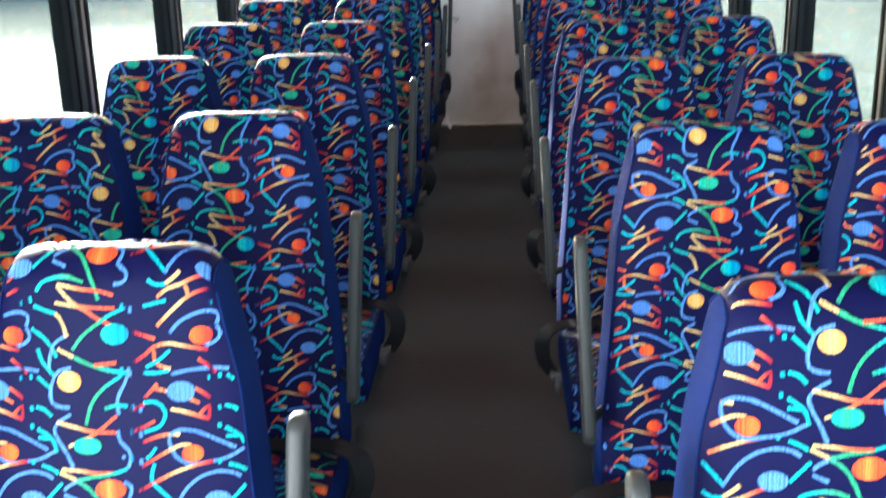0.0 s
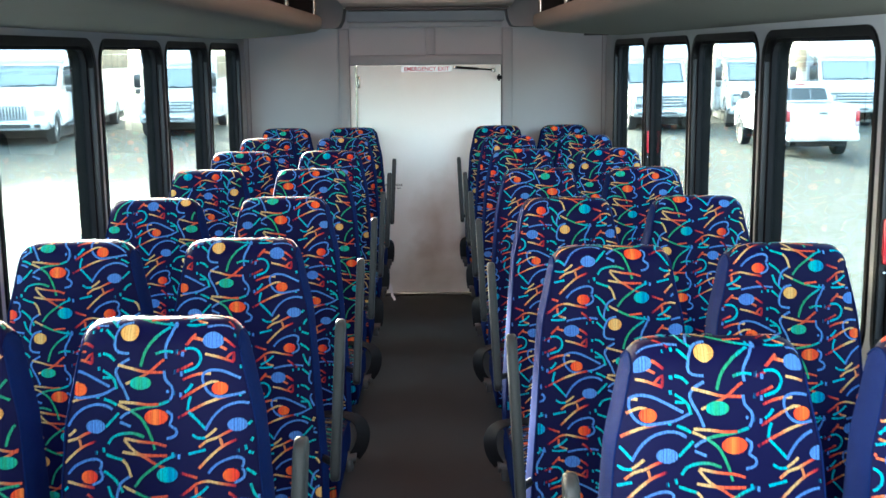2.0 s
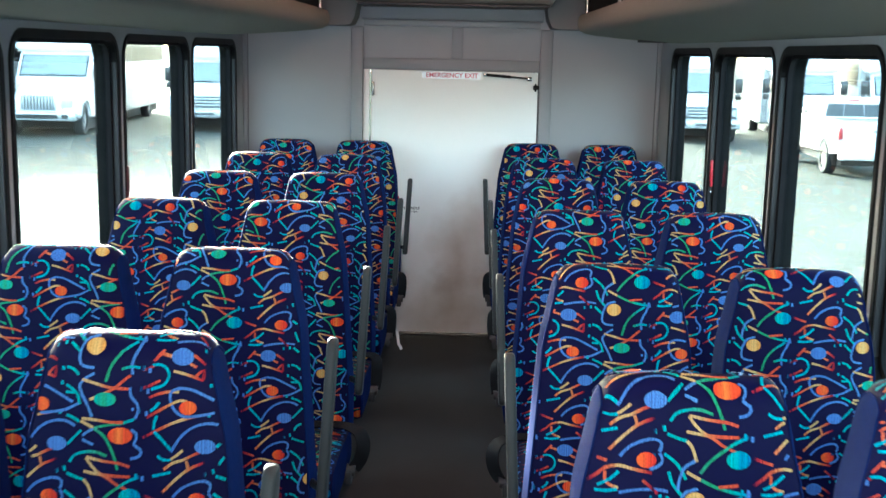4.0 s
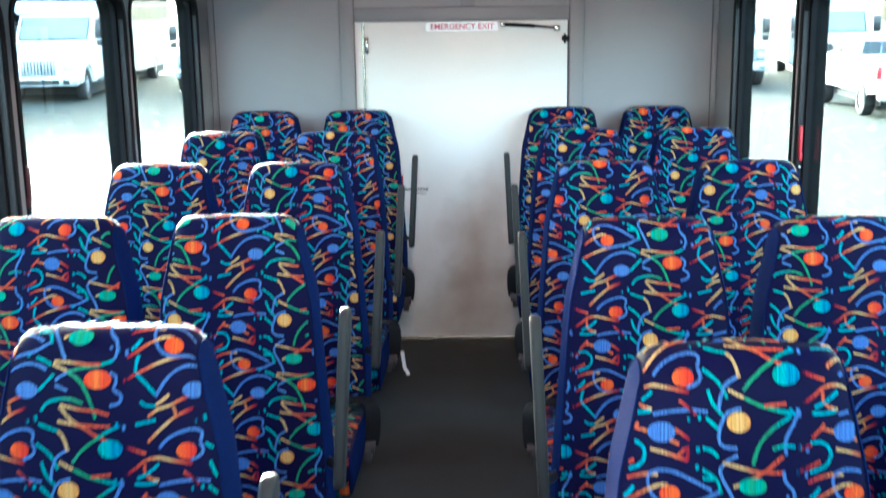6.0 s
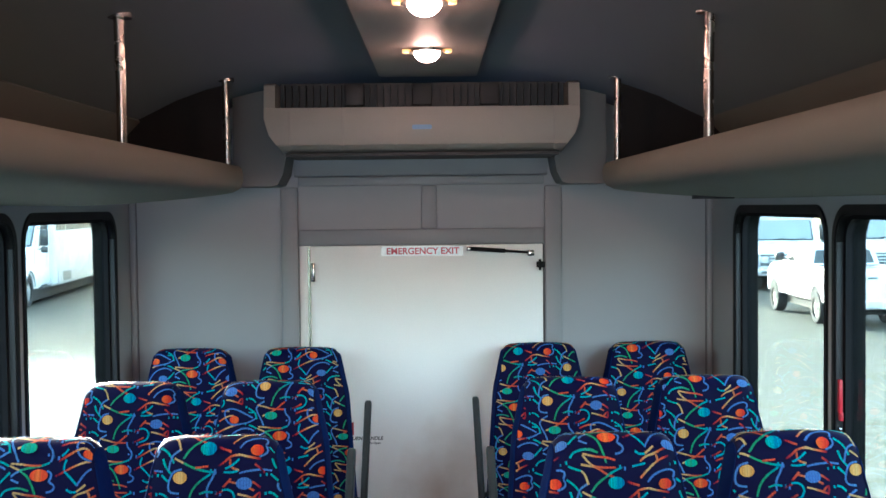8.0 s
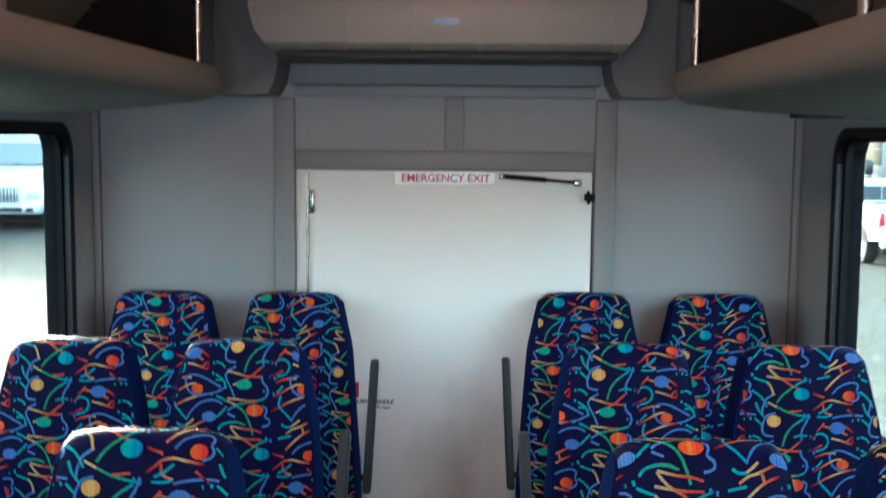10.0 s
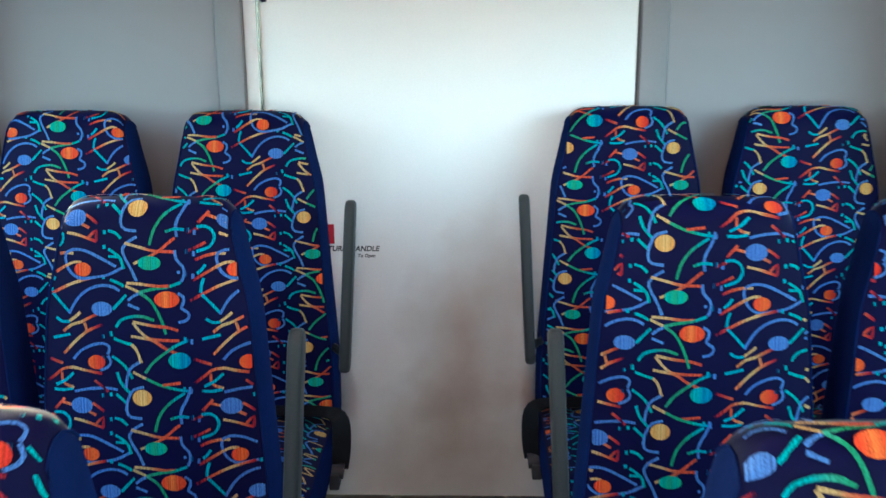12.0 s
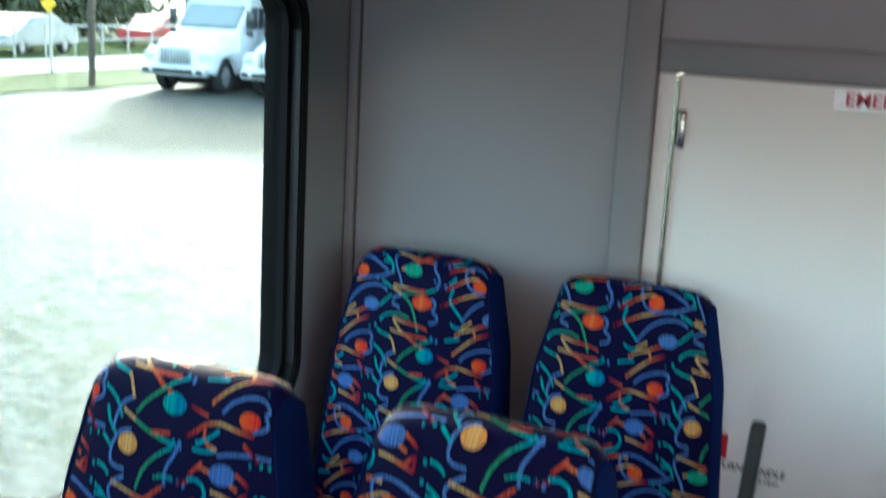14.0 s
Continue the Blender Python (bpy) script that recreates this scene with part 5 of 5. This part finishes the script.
    if roof_sign:
        part("destination_sign", prism(sloped(nose + 0.64, body_z - 0.38, nose + 0.90, body_z - 0.19, 0.0, 0.02), "x", -0.72, 0.72), "bluepaint", v, "pale blue-grey sign window")
    span = length - y0 - 0.5
    n_win = max(2, int(span / 1.15))
    for s in (-1, 1):
        part("window_band", boxed(s * (w - 0.002), s * (w + 0.006), y0 + 0.12, length - 0.32, 1.66 + 2 * up, 2.50 + 2 * up), "palepaint", v, "pale surround of the side windows", smooth=False)
        for k in range(n_win):
            a = y0 + 0.16 + k * span / n_win
            pane_ = part("window", boxed(s * (w + 0.004), s * (w + 0.014), a, a + span / n_win - 0.07, 1.70 + 2 * up, 2.46 + 2 * up, 0.004), "darkglass", v, smooth=False)
            part("sash_bar", boxed(s * (w + 0.012), s * (w + 0.020), a + 0.01, a + span / n_win - 0.08, 2.20 + 2 * up, 2.225 + 2 * up), "palepaint", pane_, smooth=False)
        part("skirt", boxed(s * (w - 0.001), s * (w + 0.010), y0 + 0.3, length - 0.3, 0.44, 0.86), "palepaint", v, "grey lower side panel", smooth=False)
        part("locker_door", boxed(s * (w + 0.008), s * (w + 0.016), y0 + 0.9, y0 + 1.9, 0.52, 0.80), "grille", v, smooth=False)
        if stripe:
            part("stripe", prism([(y0 + 0.5, 1.10), (length - 0.4, 1.34), (length - 0.4, 1.46), (y0 + 0.5, 1.16)], "x", s * (w - 0.001), s * (w + 0.008)), "bluepaint", v, "blue side stripe", smooth=False)
        wheel(v, s * (c - 0.13), axle, 0.42, 0.25, s)
        wheel(v, s * (w - 0.13), length - rear_axle, 0.42, 0.28, s)
    return v


def plate(quad, out, back=0.03):
    """A thin slab on four corners: proud by out on its own normal, sunk by back."""
    q = [Vector(p) for p in quad]
    n = (q[1] - q[0]).cross(q[3] - q[0]).normalized()
    bm = bmesh.new()
    near = [bm.verts.new(p + n * out) for p in q]
    far = [bm.verts.new(p - n * back) for p in q]
    bm.faces.new(near)
    bm.faces.new(far[::-1])
    for k in range(4):
        bm.faces.new((near[k], near[(k + 1) % 4], far[(k + 1) % 4], far[k]))
    bmesh.ops.recalc_face_normals(bm, faces=bm.faces)
    return bm


def pickup(x, y, rz):
    """A full-size pickup seen from behind; its tail points along -y before turning."""
    v = tagged(empty("pickup_truck", x, y, GROUND, rz), "white pickup truck with dark rear glass and red lamps", "pickup truck", "vehicles parked in the yard")
    out = [(0.05, 0.62), (0.0, 0.80), (0.0, 1.34), (0.05, 1.41), (3.95, 1.41), (5.15, 1.33), (5.42, 1.12), (5.40, 0.56)]
    for cy in (4.75, 1.20):
        out += [(cy + 0.50 * math.cos(math.pi * k / 8), max(0.56, 0.42 + 0.52 * math.sin(math.pi * k / 8))) for k in range(9)]
    bm = prism(out, "x", -0.96, 0.96)
    es = [e for e in bm.edges if abs(e.verts[0].co.x - e.verts[1].co.x) < 1e-5 and e.verts[0].co.z > 1.0 and e.verts[1].co.z > 1.0]
    bmesh.ops.bevel(bm, geom=es, offset=0.06, segments=2, affect="EDGES")
    part("body", bm, "carwhite", v)
    part("bed", boxed(-0.84, 0.84, 0.10, 1.88, 1.395, 1.416), "grille", v, "dark open load bed", smooth=False)

    def wall(t):
        return 0.93 - 0.17 * t
    secs = [(1.93, 0.0), (2.06, 0.86), (2.22, 1.0), (3.30, 1.0), (4.10, 0.0)]
    bm = bmesh.new()
    rows_ = []
    for yy, t in secs:
        w, z1 = wall(t), 1.40 + 0.53 * t
        rows_.append([bm.verts.new(p) for p in ((-0.93, yy, 1.36), (-w, yy, z1), (w, yy, z1), (0.93, yy, 1.36))])
    for r0, r1 in zip(rows_, rows_[1:]):
        for k in range(4):
            bm.faces.new((r0[k], r0[(k + 1) % 4], r1[(k + 1) % 4], r1[k]))
    bm.faces.new(rows_[0])
    bm.faces.new(rows_[-1])
    bmesh.ops.recalc_face_normals(bm, faces=bm.faces)
    bmesh.ops.bevel(bm, geom=list(bm.edges), offset=0.035, segments=2, affect="EDGES")
    part("cab", bm, "carwhite", v)

    def back(q, t):
        return (q * wall(t) / 0.93, 1.93 + 0.151 * t, 1.40 + 0.53 * t)
    for q0, q1 in ((-0.78, -0.30), (-0.28, 0.28), (0.30, 0.78)):
        part("rear_window", plate([back(q0, 0.10), back(q1, 0.10), back(q1, 0.72), back(q0, 0.72)], 0.008), "rearglass", v, smooth=False)
    part("stop_lamp", boxed(-0.16, 0.16, 2.05, 2.14, 1.865, 1.905, 0.008), "taillight", v, "high red stop lamp")
    for s in (-1, 1):
        for y0, y1, y2, y3 in ((2.18, 2.70, 2.70, 2.30), (2.78, 3.72, 3.28, 2.78)):
            quad = [(s * wall(0.13), y0, 1.47), (s * wall(0.13), y1, 1.47), (s * wall(0.80), y2, 1.82), (s * wall(0.80), y3, 1.82)]
            part("side_window", plate(quad if s > 0 else quad[::-1], 0.010), "darkglass", v, smooth=False)
        for y0 in (2.62, 3.62):
            part("door_handle", boxed(s * 0.955, s * 0.985, y0 - 0.30, y0 - 0.12, 1.22, 1.26, 0.008), "grille", v, "black door handle")
        lamp = part("tail_lamp", boxed(s * 0.86, s * 0.972, -0.018, 0.1, 0.86, 1.26, 0.018), "taillight", v)
        part("lens", boxed(s * 0.87, s * 0.962, -0.024, 0.0, 0.88, 0.97, 0.006), "lampglass", lamp, "clear reversing lens")
        part("side_mirror", boxed(s * 1.00, s * 1.24, 3.62, 3.74, 1.44, 1.68, 0.04), "darkpaint", v, "black door mirror")
        part("mirror_arm", boxed(s * 0.90, s * 1.02, 3.66, 3.71, 1.47, 1.52), "darkpaint", v, smooth=False)
        wheel(v, s * 0.83, 1.20, 0.40, 0.27, s)
        wheel(v, s * 0.83, 4.75, 0.40, 0.27, s)
        part("wheel_well", boxed(s * 0.50, s * 0.94, 0.76, 1.64, 0.50, 0.92), "tyre", v, smooth=False)
        part("wheel_well", boxed(s * 0.50, s * 0.94, 4.31, 5.19, 0.50, 0.92), "tyre", v, smooth=False)
    part("underbody", boxed(-0.72, 0.72, 0.4, 5.1, 0.28, 0.66), "tyre", v, "black chassis under the body", smooth=False)
    gate = part("tailgate", boxed(-0.84, 0.84, -0.016, 0.05, 0.74, 1.38, 0.022), "carwhite", v)
    part("gate_handle", boxed(-0.12, 0.12, -0.026, -0.012, 1.16, 1.215, 0.008), "grille", gate, "dark tailgate handle")
    part("bumper", boxed(-0.95, 0.95, -0.18, 0.06, 0.46, 0.68, 0.05), "carwhite", v, "white rear bumper")
    part("bumper_plate", boxed(-0.17, 0.17, -0.190, -0.175, 0.49, 0.65, 0.01), "lampglass", v, "plain pale metal plate")
    v.scale = (0.87, 0.87, 0.87)
    return v


shuttle(-11.85, 32.55, 5.5, "white long hooded bus with upright chrome grille", length=13.0, hooded=True, width=2.45, cab_w=2.1, body_z=3.30, roof_sign=True, rear_axle=3.2)
shuttle(-8.0, 35.5, 5, "white cutaway shuttle bus with slatted grille", length=7.5, stripe=True)
shuttle(7.25, 35.6, 1, "white shuttle bus with wide slatted grille", length=7.5)
shuttle(10.5, 36.4, -8, "white shuttle bus with large mirrors", length=8.0)
shuttle(13.7, 36.8, -10, "white shuttle bus with bluish windscreen", length=8.0)
pickup(9.02, 26.4, -1.0)
shuttle(-16.8, 29.6, 4, "white hooded bus with upright grille beside the lawn", length=8.5, hooded=True, width=2.2, cab_w=1.85, body_z=3.2)
shuttle(-14.35, 30.3, 4, "white hooded bus parked beside another", length=8.5, hooded=True, width=2.2, cab_w=1.85, body_z=3.2)

# verge, street and fence beyond the yard
edge = [(-18.9 + 0.5 * noise.noise(Vector((0.31 * q, 3.7, 0))) + 0.25 * noise.noise(Vector((1.3 * q, 9.1, 0))), 6 + 0.6 * q) for q in range(115)]
tagged(finish("lawn", prism([(-22.8, 75.0), (-22.8, 6.0)] + edge, "z", GROUND - 0.05, GROUND + 0.03), "grass", smooth=False), "narrow strip of sunlit grass", "lawn", kind="structure")
tagged(finish("street", boxed(-27.0, -22.85, 0, 90, GROUND - 0.05, GROUND + 0.02), "concrete", smooth=False), "pale concrete street beyond the lawn", "street", kind="structure")
tagged(finish("verge", boxed(-62.0, -27.05, 0, 100, GROUND - 0.05, GROUND + 0.04), "grass", smooth=False), "far grass verge", "lawn", kind="structure")
bm = tube(bmesh.new(), [(-19.2, 29.4, GROUND), (-19.18, 29.4, 2.0), (-19.1, 29.4, 7.0)], 0.09, 10)
tagged(finish("utility_pole", bm, "bark"), "dark wooden utility pole on the grass", "pole")
sg = tagged(empty("road_sign", -22.4, 31.6, GROUND), "yellow diamond road sign on a steel post", "road sign")
part("post", tube(bmesh.new(), [(0, 0, 0), (0, 0, 2.0)], 0.045, 8), "galv", sg)
part("plate", prism([(-0.28, 1.98), (0, 1.70), (0.28, 1.98), (0, 2.26)], "y", -0.08, -0.05), "yellow", sg, "yellow sign plate")
fence = tagged(empty("fence", -27.3, 0, GROUND), "galvanised steel rail fence along the street", "fence")
for k in range(24):
    y = 22 + 1.5 * k
    part("post", tube(bmesh.new(), [(0, y, 0), (0, y, 1.15)], 0.04, 6), "galv", fence)
for z in (1.1, 0.6):
    part("rail", tube(bmesh.new(), [(0, 21, z), (0, 58, z)], 0.035, 6), "galv", fence)


def car(x, y, rz, paint, label):
    v = tagged(empty("car", x, y, GROUND, rz), label, "car", "vehicles parked in the yard")
    bm = prism([(0, 0.35), (0.02, 0.75), (0.9, 0.92), (1.5, 1.38), (3.0, 1.42), (3.8, 0.98), (4.4, 0.9), (4.45, 0.35)], "x", -0.86, 0.86)
    bmesh.ops.bevel(bm, geom=list(bm.edges), offset=0.06, segments=2, affect="EDGES")
    part("body", bm, paint, v)
    for s in (-1, 1):
        part("side_window", prism([(1.15, 0.98), (1.62, 1.32), (2.95, 1.34), (3.45, 1.0)], "x", s * 0.85, s * 0.875), "carglass", v)
        wheel(v, s * 0.76, 0.85, 0.32, 0.2, s)
        wheel(v, s * 0.76, 3.5, 0.32, 0.2, s)
    return v


car(-29.0, 36.0, 8, "silver", "silver parked car behind the fence")
MAT["redpaint"] = surface("red_vehicle_paint", (0.4, 0.02, 0.02), 0.3, vary=0.1, scale=2, fine=60, bump=0.0, coat=0.5)
car(-30.6, 46.2, 5, "redpaint", "red car beyond the fence")
house = tagged(empty("building", -53, 55, GROUND), "low brown building behind the street", "building")
part("wall", boxed(-9, 9, -5, 5, 0, 3.4), "brownwall", house, smooth=False)
part("roof", prism([(-5.6, 3.4), (5.6, 3.4), (0, 5.2)], "x", -9.6, 9.6), "darkpaint", house, smooth=False)
for k in range(5):
    part("window", boxed(-7.5 + 3.4 * k, -6.0 + 3.4 * k, -5.06, -4.98, 1.2, 2.5), "carglass", house, smooth=False)
for k in range(3):
    part("window", boxed(8.98, 9.06, -3.6 + 2.8 * k, -2.2 + 2.8 * k, 1.2, 2.5), "carglass", house, smooth=False)


def tree(x, y, h, r, seed):
    rnd = random.Random(seed)
    v = tagged(empty("tree", x, y, GROUND), "leafy green street tree", "tree", "trees behind the street")
    bm = bmesh.new()
    tube(bm, [(0, 0, 0), (0.05, 0, h * 0.3), (0, 0.1, h * 0.55)], 0.16, 8)
    tips = []
    for k in range(7):
        a = 2 * math.pi * k / 7 + rnd.random()
        tip = (r * 0.6 * math.cos(a), r * 0.6 * math.sin(a), h * (0.6 + 0.3 * rnd.random()))
        tube(bm, [(0, 0.05, h * (0.3 + 0.03 * k)), (tip[0] * 0.5, tip[1] * 0.5, (tip[2] + h * 0.4) / 2), tip], 0.05, 5)
        tips.append(tip)
    part("trunk", bm, "bark", v)
    bm = bmesh.new()
    for k in range(1500):
        tip = rnd.choice(tips)
        p = Vector((tip[0] + rnd.gauss(0, r * 0.32), tip[1] + rnd.gauss(0, r * 0.32), tip[2] + rnd.gauss(0, h * 0.10)))
        q = Euler((rnd.random() * 6, rnd.random() * 6, rnd.random() * 6)).to_matrix()
        sz = 0.20 + 0.18 * rnd.random()
        bm.faces.new([bm.verts.new(p + q @ Vector(c) * sz) for c in ((-1, 0, 0), (0, -0.6, 0.1), (1, 0, 0), (0, 0.6, 0.1))])
    part("crown", bm, "hedge", v, smooth=False)


for k, (x, y) in enumerate(((-43, 50), (-40, 53.5), (-46, 47), (-41, 58), (-50, 49), (-38, 62), (-48, 56), (-36, 58))):
    tree(x, y, 5.0 + (k % 3), 2.6, k)


def bush(x, y, h, r, seed):
    rnd = random.Random(seed)
    v = tagged(empty("bush", x, y, GROUND), "dark green leafy bush beyond the street", "bush", "bushes behind the street")
    bm = bmesh.new()
    tips = []
    for k in range(9):
        a = 2 * math.pi * k / 9 + rnd.random()
        q = r * (0.35 + 0.5 * rnd.random())
        tip = (q * math.cos(a), q * math.sin(a), h * (0.3 + 0.6 * rnd.random()))
        tube(bm, [(0.04 * math.cos(a), 0.04 * math.sin(a), 0), (tip[0] * 0.5, tip[1] * 0.5, tip[2] * 0.6), tip], 0.03, 5)
        tips.append(tip)
    part("stems", bm, "bark", v)
    bm = bmesh.new()
    for k in range(1400):
        tip = rnd.choice(tips)
        p = Vector((tip[0] + rnd.gauss(0, r * 0.28), tip[1] + rnd.gauss(0, r * 0.28), max(0.08, tip[2] + rnd.gauss(0, h * 0.17))))
        q = Euler((rnd.random() * 6, rnd.random() * 6, rnd.random() * 6)).to_matrix()
        sz = 0.10 + 0.10 * rnd.random()
        bm.faces.new([bm.verts.new(p + q @ Vector(c) * sz) for c in ((-1, 0, 0), (0, -0.6, 0.1), (1, 0, 0), (0, 0.6, 0.1))])
    part("crown", bm, "hedge", v, smooth=False)


for k, (x, y) in enumerate(((-40.0, 48.0), (-38.6, 49.6), (-37.2, 51.0), (-35.9, 52.4), (-42.5, 47.0))):
    bush(x, y, 2.6 + 0.4 * (k % 2), 1.5, 40 + k)
